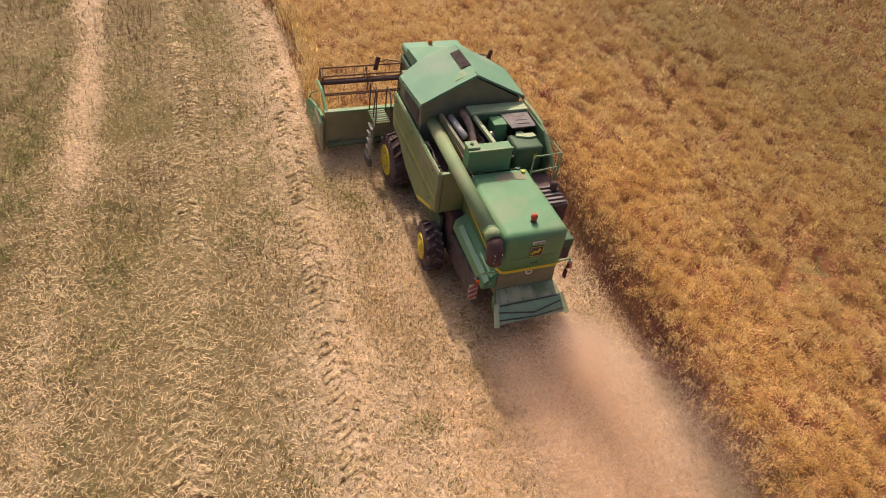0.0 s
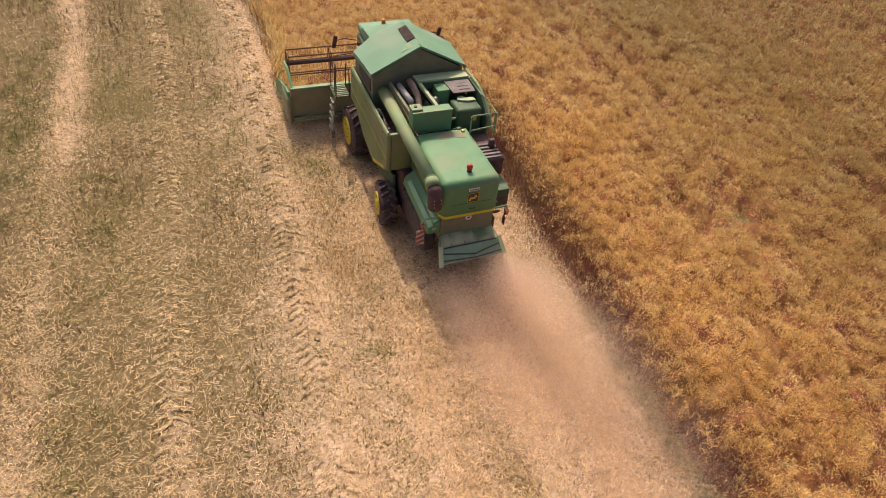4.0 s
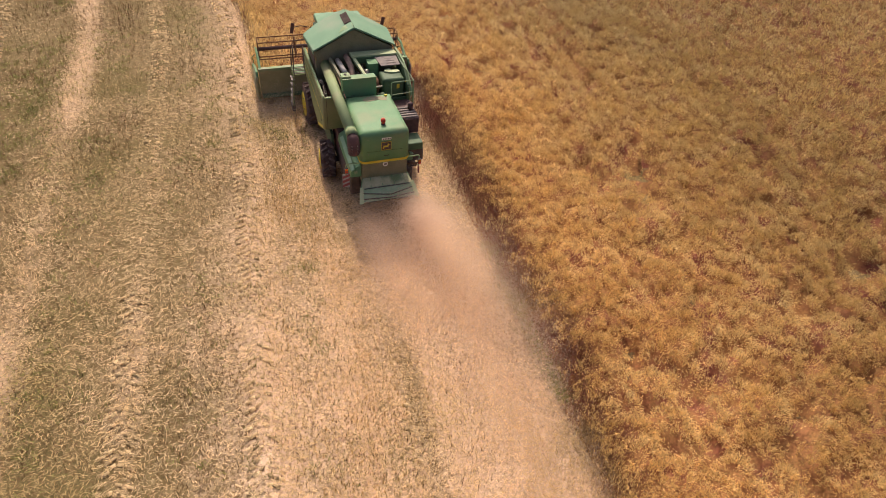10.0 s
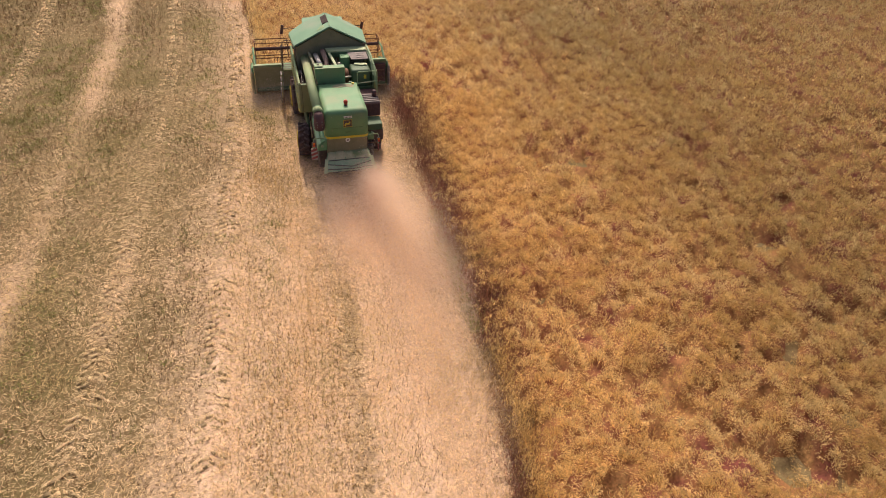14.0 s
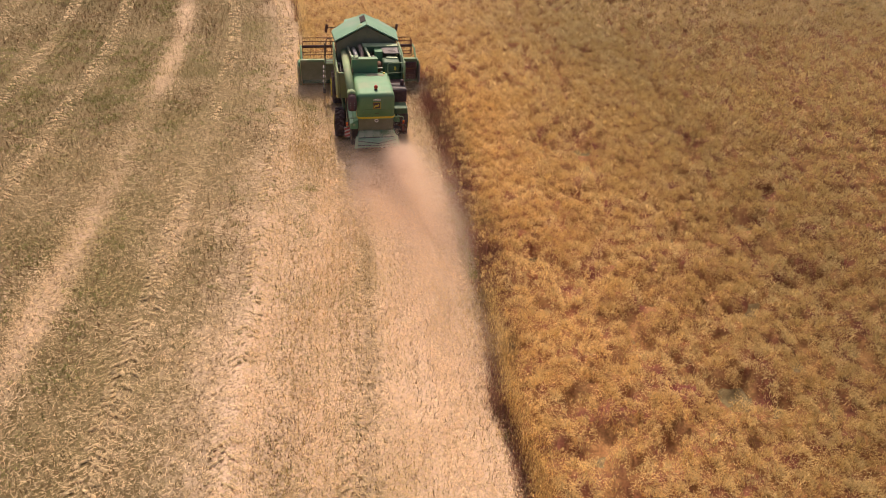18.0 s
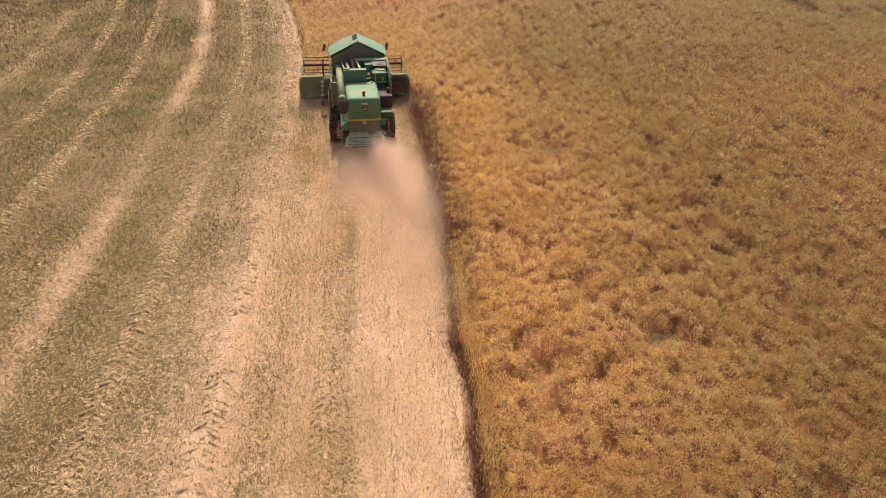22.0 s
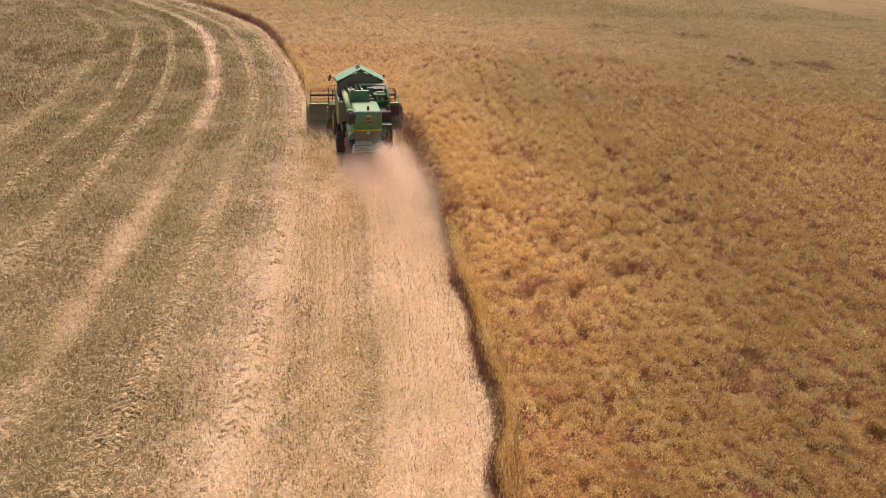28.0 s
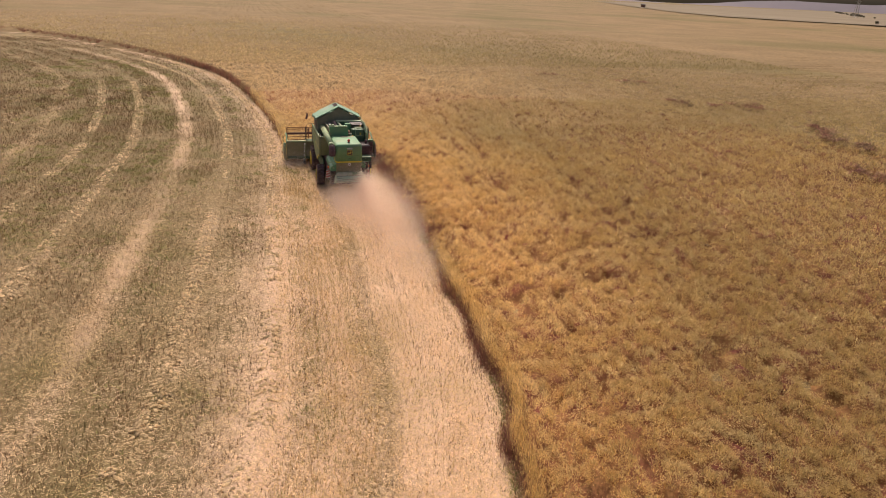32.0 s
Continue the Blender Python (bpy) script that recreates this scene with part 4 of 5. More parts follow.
def ribbon(path, z0, z1, lift=0.008):
    """An upright band along a line on the ground plan, standing proud of the wall on its outer side, given end by end as (x, y)."""
    rb = bmesh.new()
    pts = [Vector((x, y)) for x, y in path]
    rows = []
    for k, p in enumerate(pts):
        d = (pts[min(k + 1, len(pts) - 1)] - pts[max(k - 1, 0)]).normalized()
        out = p + Vector((d.y, -d.x)) * lift
        f = k / (len(pts) - 1)
        rows.append([rb.verts.new((q.x, q.y, z)) for q, z in ((p, z0(f)), (p, z1(f)), (out, z1(f)), (out, z0(f)))])
    for a, b in zip(rows, rows[1:]):
        for k in range(4):
            rb.faces.new((a[k], a[(k + 1) % 4], b[(k + 1) % 4], b[k]))
    rb.faces.new(rows[0])
    rb.faces.new(rows[-1][::-1])
    bmesh.ops.recalc_face_normals(rb, faces=rb.faces)
    return rb


round_corner = [(math.cos(a), math.sin(a)) for a in (radians(15 * k) for k in range(7))]
rear_line = [(-0.69 - 0.2 * c, -4.52 - 0.2 * q) for c, q in round_corner] + [(0.59 + 0.2 * q, -4.52 - 0.2 * c) for c, q in round_corner]
own("yellow_stripe", ribbon(rear_line, lambda f: 2.15, lambda f: 2.235), YELLOW, "yellow stripe across the rear", parent=rear_hood)
own("yellow_stripe", ribbon([(-0.89, -2.3), (-0.89, -4.5)], lambda f: 2.56 - 0.40 * f, lambda f: 2.62 - 0.38 * f), YELLOW, "yellow stripe along the side", parent=rear_hood)
own("yellow_stripe", ribbon([(0.79, -4.5), (0.79, -2.3)], lambda f: 2.16 + 0.40 * f, lambda f: 2.24 + 0.38 * f), YELLOW, "yellow stripe along the side", parent=rear_hood)
emblem = own("emblem", box(-0.19, 0.15, -4.742, -4.72, 2.62, 2.93, 0.01), BLACK, "black emblem plate with a yellow rim", parent=rear_hood)
rim = bmesh.new()
for a in ((-0.185, 0.145, 2.625, 2.637), (-0.185, 0.145, 2.913, 2.925), (-0.185, -0.173, 2.637, 2.913), (0.133, 0.145, 2.637, 2.913)):
    box(a[0], a[1], -4.750, -4.741, a[2], a[3], 0, rim)
box(-0.12, 0.05, -4.752, -4.741, 2.73, 2.79, 0.01, rim)
box(0.02, 0.08, -4.752, -4.741, 2.78, 2.85, 0.01, rim)
box(-0.14, -0.09, -4.752, -4.741, 2.68, 2.74, 0.01, rim)
own("emblem_shape", rim, YELLOW, "plain yellow emblem shape", parent=rear_hood)
plate = own("name_plate", box(-0.16, 0.15, -4.738, -4.715, 2.995, 3.075, 0.004), WHITE, "small white plate with unreadable marks", parent=rear_hood)
for i in range(5):
    own("plate_mark", box(-0.13 + 0.055 * i, -0.095 + 0.055 * i, -4.742, -4.737, 3.015, 3.055), BLACK, "dark bar", parent=rear_hood)
own("speed_sign", lathe([(-4.665, 0.09), (-4.645, 0.09)], "y", 20, (-0.03, 0, 2.02)), WHITE, "round white sign", parent=harvester)
own("speed_sign_mark", box(-0.075, 0.015, -4.672, -4.664, 1.995, 2.045), BLACK, "dark bar")
beacon = own("beacon_light", lathe([(3.30, 0.05), (3.38, 0.05), (3.385, 0.075), (3.47, 0.085), (3.52, 0.06), (3.54, 0.02)], "z", 16, (-0.01, -4.28, 0)), RED, "red warning beacon", True)
own("beacon_foot", lathe([(3.29, 0.085), (3.33, 0.07), (3.36, 0.05)], "z", 16, (-0.01, -4.28, 0)), BLACK, "", True, beacon)
# hinge slots on the hood top
own("hood_seam", box(-0.68, 0.58, -2.242, -2.228, 3.308, 3.314), GREEN_DARK, "dark seam", parent=rear_hood)
own("hood_seam", box(-0.66, 0.56, -4.726, -4.712, 2.585, 2.595), GREEN_DARK, "dark seam", parent=rear_hood)
for x in (-0.58, 0.48):
    own("hood_hinge", box(x - 0.06, x + 0.06, -2.30, -2.20, 3.30, 3.335, 0.008), GREEN_DARK, "", parent=rear_hood)
own("hood_handle", tube([(-0.10, -4.73, 2.42), (-0.10, -4.765, 2.42), (0.06, -4.765, 2.42), (0.06, -4.73, 2.42)], 0.010, 6), BLACK, "", parent=rear_hood)
own("hood_catch", box(0.50, 0.60, -2.46, -2.38, 3.30, 3.36, 0.01), YELLOW, "yellow catch", parent=rear_hood)

# straw spreader at the tail
spread = own("straw_spreader", slab([(-0.80, -4.62, 1.52), (-0.95, -5.00, 1.38), (0.83, -4.98, 1.38), (0.74, -4.62, 1.52)], 0.05), CHAFF_GREY, "chaff-covered straw spreader hood")
own("front_lip", slab([(-1.03, -5.37, 1.08), (0.90, -5.34, 1.08), (0.83, -4.99, 1.39), (-0.95, -5.01, 1.39)], 0.04), LIP, "green lower lip, sky light put into its colour", parent=spread)
own("end_plate", slab([(-1.10, -5.41, 1.05), (-0.99, -5.00, 1.43), (-0.88, -5.02, 1.43), (-0.96, -5.42, 1.05)], 0.03), SHIELD, "pale end plate", parent=spread)
own("end_plate", slab([(0.83, -5.39, 1.05), (0.76, -5.01, 1.43), (0.87, -4.97, 1.43), (0.97, -5.38, 1.05)], 0.03), SHIELD, "pale end plate", parent=spread)
own("side_cheek", slab([(-0.82, -4.57, 1.53), (-0.82, -4.57, 0.98), (-1.03, -5.34, 1.07), (-0.96, -5.01, 1.38)], 0.03), GREEN, "", parent=spread)
own("side_cheek", slab([(0.84, -4.98, 1.38), (0.91, -5.32, 1.07), (0.76, -4.57, 0.98), (0.76, -4.57, 1.53)], 0.03), GREEN, "", parent=spread)
for a, b in (((-0.92, -5.16, 1.29), (0.02, -5.27, 1.19)), ((0.02, -5.27, 1.19), (0.80, -5.14, 1.30)), ((-0.94, -5.31, 1.16), (0.02, -5.35, 1.13)), ((0.02, -5.35, 1.13), (0.84, -5.29, 1.17)), ((-0.85, -5.05, 1.385), (0.72, -5.03, 1.385))):
    own("spreader_bar", tube([a, b], 0.018, 6), BLACK, "thin dark rod", parent=spread)
for x in (-0.55, -0.18, 0.19, 0.56):
    own("spreader_rib", tube([(x, -4.63, 1.54), (x * 1.10, -4.99, 1.40)], 0.014, 6), GREEN, "thin raised rib", parent=spread)
heap_v = [(-0.78 + 1.48 * i / 14, -4.62 - 0.36 * j / 5, 1.535 - 0.14 * j / 5 + 0.07 * math.sin(math.pi * j / 5) * (0.6 + 0.4 * math.sin(i * 1.7 + j))) for j in range(6) for i in range(15)]
heap = bmesh.new()
hv = [heap.verts.new(p) for p in heap_v]
for j in range(5):
    for i in range(14):
        heap.faces.new((hv[15 * j + i], hv[15 * j + 15 + i], hv[15 * j + 16 + i], hv[15 * j + 1 + i]))
own("dust_crust", heap, CHAFF_GREY, "grey crust of chaff dust lying on the spreader", True, spread)
own("spreader_base", box(-0.75, 0.70, -5.18, -4.3, 0.88, 1.06, 0.03), BLACK, "", parent=spread)

# low side housings behind the wheels
for side in (-1, 1):
    xo, xi, back = (-1.17, -0.84, -4.62) if side < 0 else (1.08, 0.74, -4.05)
    bm = bmesh.new()
    for y, zb, zt in ((back, 1.60, 1.86), (-2.45, 1.78, 2.05)):
        for x, z in ((xo + side * 0.05, zb), (xo, zt), (xi, zt + 0.22), (xi, zb)):
            bm.verts.new((x, y, z))
    bm.verts.ensure_lookup_table()
    v = bm.verts
    for f in ((0, 1, 2, 3), (7, 6, 5, 4), (0, 4, 5, 1), (1, 5, 6, 2), (2, 6, 7, 3), (3, 7, 4, 0)):
        bm.faces.new([v[i] for i in f])
    bmesh.ops.recalc_face_normals(bm, faces=bm.faces)
    bmesh.ops.bevel(bm, geom=bm.edges[:], offset=0.03, segments=2, affect="EDGES")
    housing = own("side_housing", bm, GREEN, "green housing beside the hood")
    lid = [(xo + side * 0.02, back - 0.06, 1.885), (xo + side * -0.10, back - 0.06, 1.955), (xo + side * -0.10, -2.78, 2.125), (xo + side * 0.02, -2.78, 2.05)]
    own("housing_lid", slab(lid[::side], 0.025), LID, "bright green lid along the housing", parent=housing)
    own("housing_latch", box(xo - side * 0.14 - 0.05, xo - side * 0.14 + 0.05, back - 0.05, back, 1.78, 1.88, 0.01), GREEN_PALE, "", parent=housing)

# side panels and bulkheads
def side_panel(sign):
    xo = sign * 1.60
    outline = [(xo, -1.98, 3.24), (xo, -1.98, 2.02), (xo, -1.75, 1.86), (xo, -0.65, 1.38), (xo, 0.55, 1.62), (xo, 1.35, 2.10), (xo, 2.06, 2.16), (xo, 2.06, 3.24)]
    p = own("side_panel", slab(outline[::-1] if sign < 0 else outline, 0.10, None, 0.015), OLIVE, "dusty olive-green side panel with thin raised lines")
    for z, w, mat in ((2.62, 0.03, GREEN_PALE), (2.50, 0.018, YELLOW)):
        own("panel_line", slab([(xo + sign * 0.004, -1.96, z - 0.12), (xo + sign * 0.004, -1.96, z - 0.12 + w), (xo + sign * 0.004, 2.04, z + 0.05 + w), (xo + sign * 0.004, 2.04, z + 0.05)][::sign], 0.006), mat, "thin line along the panel", parent=p)
    for z0 in (2.92, 2.30):
        own("panel_crease", slab([(xo + sign * 0.004, -1.90, z0 - 0.10), (xo + sign * 0.004, -1.90, z0 - 0.075), (xo + sign * 0.004, 1.95, z0 + 0.055), (xo + sign * 0.004, 1.95, z0 + 0.03)][::sign], 0.012), OLIVE, "raised crease", parent=p)
    for y, z in ((-1.6, 3.08), (0.2, 3.08), (1.8, 3.08), (-1.5, 2.10), (1.6, 2.30)):
        own("panel_latch", box(xo - 0.012, xo + 0.012, y - 0.04, y + 0.04, z - 0.02, z + 0.02, 0.004), BLACK, "", parent=p)
    own("panel_rim", tube([(xo - sign * 0.05, -1.98, 3.25), (xo - sign * 0.05, 2.06, 3.25)], 0.035, 8), GREEN_PALE, "", parent=p)
    own("panel_strip", slab([(xo + sign * 0.004, -1.80, 1.93), (xo + sign * 0.004, -1.74, 2.0), (xo + sign * 0.004, -0.60, 1.53), (xo + sign * 0.004, -0.66, 1.44)][::sign], 0.006), YELLOW, "yellow lower line", parent=p)
    return p


side_panel(-1)
side_panel(1)
rear_wall = own("bulkhead", box(-1.54, -0.80, -2.03, -1.90, 1.98, 3.20, 0.03), OLIVE, "dusty green rear wall of the side panel")
own("corner_post", lathe([(1.99, 0.05), (2.03, 0.075), (3.20, 0.075), (3.245, 0.05)], "z", 16, (-1.535, -1.965, 0)), OLIVE, "rounded corner", True, rear_wall)
own("wall_seam", box(-1.475, -1.462, -2.038, -2.028, 2.02, 3.16), BLACK, "dark seam", parent=rear_wall)
own("wall_lip", box(-1.50, -0.90, -2.02, -1.92, 3.195, 3.225, 0.01), GREEN_PALE, "", parent=rear_wall)
# Dark boxes added under the body; the shade there is in their colour.
own("under_shade_box", box(-0.80, 0.70, -4.3, -1.2, 0.95, 2.15, 0.05), BLACK, "dark underbody box, shade put into its colour")
own("wheel_shade_box", box(-1.18, -0.82, -2.35, -1.2, 1.15, 2.0, 0.05), MAROON, "dark red box added for the shade behind the wheel")
for x0, x1 in ((-1.16, -0.80), (0.72, 1.06)):
    own("side_shade_box", box(x0, x1, -4.25, -1.3, 0.62, 1.44, 0.06), BLACK, "dark box added for the shade under the side")
    for y in (-3.9, -3.2, -2.5):
        own("side_bolt", lathe([(0.0, 0.03), (0.02, 0.03)], "x", 8, (x0 - 0.012 if x0 < 0 else x1 - 0.008, y, 1.2)), RUST, "")
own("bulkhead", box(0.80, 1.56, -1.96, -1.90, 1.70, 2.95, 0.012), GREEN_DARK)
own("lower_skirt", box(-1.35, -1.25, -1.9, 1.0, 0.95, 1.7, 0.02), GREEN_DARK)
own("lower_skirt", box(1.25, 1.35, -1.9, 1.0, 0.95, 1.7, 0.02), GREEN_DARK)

# grain tank and its gabled cover
own("grain_tank", box(-1.44, 1.44, 0.06, 2.02, 2.6, 3.98, 0.02), GABLE, "dark olive grain tank")
# A black plate on the closed wall paints the opening's shade.
own("tank_window", box(-1.46, -1.435, 0.25, 1.55, 3.35, 3.85, 0.01), BLACK, "dark plate standing for a side opening")
gable = bmesh.new()
slab([(-1.40, 0.05, 3.97), (1.40, 0.05, 3.97), (0.0, 0.05, 4.70)], 0.04, gable)
own("tank_gable", gable, GABLE, "dark gable under the cover")
R, F, E = 4.78, 1.75, 4.03
cover = own("tank_cover", slab([(-1.50, -0.04, E), (0.0, -0.04, R), (0.0, F, R - 0.02), (-1.0, 1.86, 4.275), (-1.60, 1.60, 3.985)][::-1], 0.045), COVER, "faded green tank cover, gabled")
own("cover_panel", slab([(0.0, -0.04, R), (1.50, -0.04, E), (1.60, 1.60, 3.985), (1.0, 1.86, 4.275), (0.0, F, R - 0.02)][::-1], 0.045), COVER, "", parent=cover)
own("front_panel", slab([(-1.0, 1.86, 4.27), (0.0, F, R - 0.025), (-0.88, 3.30, 4.0)], 0.04), COVER, "", parent=cover)
own("front_panel", slab([(0.0, F, R - 0.025), (1.0, 1.86, 4.27), (0.88, 3.25, 4.0)], 0.04), COVER, "", parent=cover)
own("front_panel", slab([(0.0, F, R - 0.025), (0.88, 3.25, 4.0), (-0.88, 3.30, 4.0)], 0.04), COVER, "", parent=cover)
own("front_skirt", slab([(-1.0, 1.86, 4.26), (-0.88, 3.30, 3.99), (-0.88, 3.30, 3.80), (-1.0, 1.86, 3.80)], 0.03), COVER, "", parent=cover)
own("front_skirt", slab([(1.0, 1.86, 3.80), (0.88, 3.25, 3.80), (0.88, 3.25, 3.99), (1.0, 1.86, 4.26)], 0.03), COVER, "", parent=cover)
own("cover_rim", slab([(-1.50, -0.05, E - 0.01), (-1.50, -0.05, E - 0.10), (-1.60, 1.62, 3.88), (-1.60, 1.62, 3.97)], 0.03), COVER, "", parent=cover)
own("cover_rim", slab([(1.50, -0.05, E - 0.01), (1.58, 1.62, 3.97), (1.58, 1.62, 3.88), (1.50, -0.05, E - 0.10)], 0.03), COVER, "", parent=cover)
# A dark plate laid on the cover paints the slot's shade.
own("ridge_slot", slab([(-0.24, 0.52, R - 0.070), (0.01, 0.52, R + 0.037), (0.01, 1.42, R + 0.025), (-0.24, 1.42, R - 0.085)][::-1], 0.03), HOLLOW, "dark plate standing for the open slot beside the ridge", parent=cover)
own("ridge_flap", slab([(-0.52, 0.16, R - 0.215), (0.02, 0.16, R + 0.024), (0.02, 0.46, R + 0.020), (-0.34, 0.46, R - 0.140)][::-1], 0.02), GREEN_PALE, "pale flap at the ridge", parent=cover)
own("ridge_flap", slab([(-0.30, 1.44, R - 0.14), (0.02, 1.44, R + 0.006), (0.02, 1.58, R + 0.0), (-0.26, 1.58, R - 0.13)][::-1], 0.02), GREEN_PALE, "pale flap at the ridge", parent=cover)
own("cover_ridge", tube([(0, -0.05, R + 0.005), (0, F, R - 0.02)], 0.022, 6), GREEN_DARK, "", parent=cover)
own("cover_edge", tube([(-1.52, -0.05, E), (0, -0.05, R)], 0.012, 6), COVER, "", parent=cover)
own("cover_edge", tube([(1.52, -0.05, E), (0, -0.05, R)], 0.012, 6), COVER, "", parent=cover)

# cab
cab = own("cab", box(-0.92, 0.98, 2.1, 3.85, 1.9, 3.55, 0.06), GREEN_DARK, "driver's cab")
own("cab_roof", box(-0.86, 1.02, 2.35, 3.98, 3.58, 3.86, 0.09, seg=3), COVER, "pale green cab roof", True, cab)
own("windscreen", box(-0.84, 0.90, 3.84, 3.88, 2.2, 3.5, 0.01), GLASS, "dark glass", parent=cab)
for x in (-0.945, 0.975):
    own("side_window", box(x, x + 0.03, 2.35, 3.7, 2.35, 3.45, 0.01), GLASS, "dark glass", parent=cab)
fb = own("cab_beacon", lathe([(3.85, 0.07), (3.90, 0.075), (3.98, 0.06), (4.0, 0.03)], "z", 14, (0.0, 3.75, 0)), ORANGE, "orange cab beacon", True, cab)
for x, s in ((-1.0, -1), (1.0, 1)):
    m = own("mirror", slab([(s * 1.84 - 0.10, 3.22, 3.38), (s * 1.84 + 0.03, 3.22, 3.36), (s * 1.84 + 0.12, 3.22, 3.76), (s * 1.84 - 0.01, 3.22, 3.80)], 0.06, None, 0.012), MAROON, "tall tilted dark mirror")
    own("mirror_arm", tube([(x, 3.6, 3.4), (s * 1.45, 3.5, 3.55), (s * 1.84, 3.27, 3.6)], 0.018, 6), BLACK, "", parent=m)

# engine bay
own("heat_shield", box(-0.22, 1.46, -0.46, -0.06, 3.86, 3.93, 0.012), SHIELD, "pale cover plate")
own("shield_edge", box(-0.22, 1.44, -0.50, -0.46, 3.66, 3.88, 0.006), GREEN_DARK)
slotted = own("slotted_grille", slab([(0.72, -1.12, 3.80), (1.42, -1.12, 3.80), (1.42, -0.50, 3.86), (0.62, -0.50, 3.86)], 0.03), GREY, "grey slotted screen")
# Black bars on the screen paint the shade in its slots.
for y in (-0.66, -0.82, -0.98):
    own("slot", box(0.95, 1.28, y - 0.015, y + 0.015, 3.845 - (y + 0.5) * -0.06 - 0.012, 3.855 - (y + 0.5) * -0.06, 0), BLACK, "dark bar standing for a slot", parent=slotted)
own("relay_box", box(0.28, 0.66, -0.95, -0.52, 3.30, 3.82, 0.02), GREEN, "green box")
own("bay_frame", box(-0.10, 0.62, -1.75, -1.70, 3.28, 3.34, 0.01), STEEL)
own("bay_frame", slab([(-0.24, -0.10, 3.93), (-0.13, -0.10, 3.93), (0.12, -1.88, 3.70), (0.03, -1.88, 3.70)][::-1], 0.09), SHIELD, "pale frame beam")
own("bay_frame", slab([(-0.98, -0.10, 3.80), (-0.90, -0.10, 3.80), (-0.70, -2.05, 3.60), (-0.78, -2.05, 3.60)][::-1], 0.35), GABLE, "dusty side beam")
own("silencer", tube([(-0.68, -0.15, 3.68), (-0.58, -1.05, 3.62)], 0.095, 16), ALUMINIUM, "silver exhaust silencer", True)
own("exhaust_pipe", tube([(-0.38, -0.2, 3.85), (-0.36, -0.5, 3.82), (-0.30, -0.8, 3.65), (-0.34, -1.2, 3.35), (-0.45, -1.5, 3.15)], 0.10, 12), PIPE, "heat-stained exhaust pipe", True)
engine = own("engine_block", box(-0.62, 0.10, -1.8, -0.2, 2.6, 3.30, 0.05), RUST, "dark rusty engine block")
own("engine_cover", box(-0.45, -0.10, -1.6, -0.5, 3.30, 3.40, 0.03), BLACK, "", parent=engine)
own("turbo", lathe([(-0.08, 0.10), (0.0, 0.16), (0.10, 0.14), (0.14, 0.06)], "x", 16, (0.20, -0.95, 3.48)), STEEL, "", True, engine)
own("fan_drum", lathe([(-0.05, 0.26), (0.0, 0.30), (0.10, 0.30), (0.14, 0.24)], "x", 20, (0.40, -1.35, 3.20)), RUST, "", True)
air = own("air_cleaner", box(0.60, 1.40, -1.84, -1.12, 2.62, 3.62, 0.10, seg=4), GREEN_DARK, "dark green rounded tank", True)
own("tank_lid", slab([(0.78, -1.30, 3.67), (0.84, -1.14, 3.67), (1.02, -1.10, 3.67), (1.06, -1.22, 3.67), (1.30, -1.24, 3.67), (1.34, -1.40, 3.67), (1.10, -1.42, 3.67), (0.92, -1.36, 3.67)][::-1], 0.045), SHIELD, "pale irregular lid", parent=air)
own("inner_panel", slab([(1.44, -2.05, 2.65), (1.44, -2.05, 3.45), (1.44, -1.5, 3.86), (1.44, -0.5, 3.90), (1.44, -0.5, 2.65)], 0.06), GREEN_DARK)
own("bay_sticker", box(1.10, 1.20, -1.865, -1.855, 3.25, 3.42), YELLOW, "small yellow sticker", parent=air)
own("edge_beam", tube([(1.50, -0.05, 3.96), (1.52, -0.6, 3.95), (1.54, -1.1, 3.90), (1.55, -1.6, 3.72), (1.56, -2.0, 3.40), (1.56, -2.2, 3.1)], 0.045, 8), GREEN_PALE, "pale curved edge beam")
cabinet = own("tool_cabinet", box(-0.90, 0.29, -2.14, -1.80, 3.22, 3.90, 0.015), GREEN, "green cabinet behind the engine")
own("cabinet_rim", box(-0.91, 0.30, -2.15, -2.09, 3.885, 3.915, 0.005), GREEN_PALE, "", parent=cabinet)
own("filler_box", box(-0.90, -0.58, -2.06, -1.74, 3.88, 3.97, 0.01), GREEN_PALE, "", parent=cabinet)
own("filler_cap", lathe([(3.965, 0.05), (4.0, 0.045)], "z", 12, (-0.75, -1.9, 0)), BLACK, "", parent=cabinet)

for pts, rad in (([(-0.50, -0.35, 3.45), (-0.25, -0.60, 3.52), (-0.05, -1.00, 3.50), (-0.02, -1.45, 3.34)], 0.028),
                 ([(0.16, -0.50, 3.62), (0.10, -0.85, 3.66), (0.18, -1.20, 3.56), (0.30, -1.55, 3.34)], 0.024),
                 ([(0.66, -0.70, 3.42), (0.70, -1.00, 3.46), (0.62, -1.30, 3.30)], 0.03),
                 ([(-1.42, -0.30, 3.05), (-1.36, -0.80, 3.14), (-1.40, -1.30, 3.02), (-1.38, -1.80, 3.08)], 0.026),
                 ([(-1.32, -0.20, 2.98), (-1.30, -0.75, 3.04), (-1.34, -1.50, 2.95)], 0.022)):
    own("hose", tube(pts, rad, 8), BLACK, "dark rubber hose", True)
own("gallery_floor", box(-1.50, -0.86, -1.90, 0.0, 2.72, 2.80, 0.02), MAROON, "dark floor beside the auger")
own("coolant_tank", box(-1.46, -1.30, -0.62, -0.30, 2.86, 3.10, 0.03), GREY, "small grey coolant tank")
for y in (-0.7, -1.5):
    own("hose_clip", lathe([(-0.012, 0.04), (0.012, 0.04)], "y", 10, (-1.38, y, 3.08)), STEEL, "")
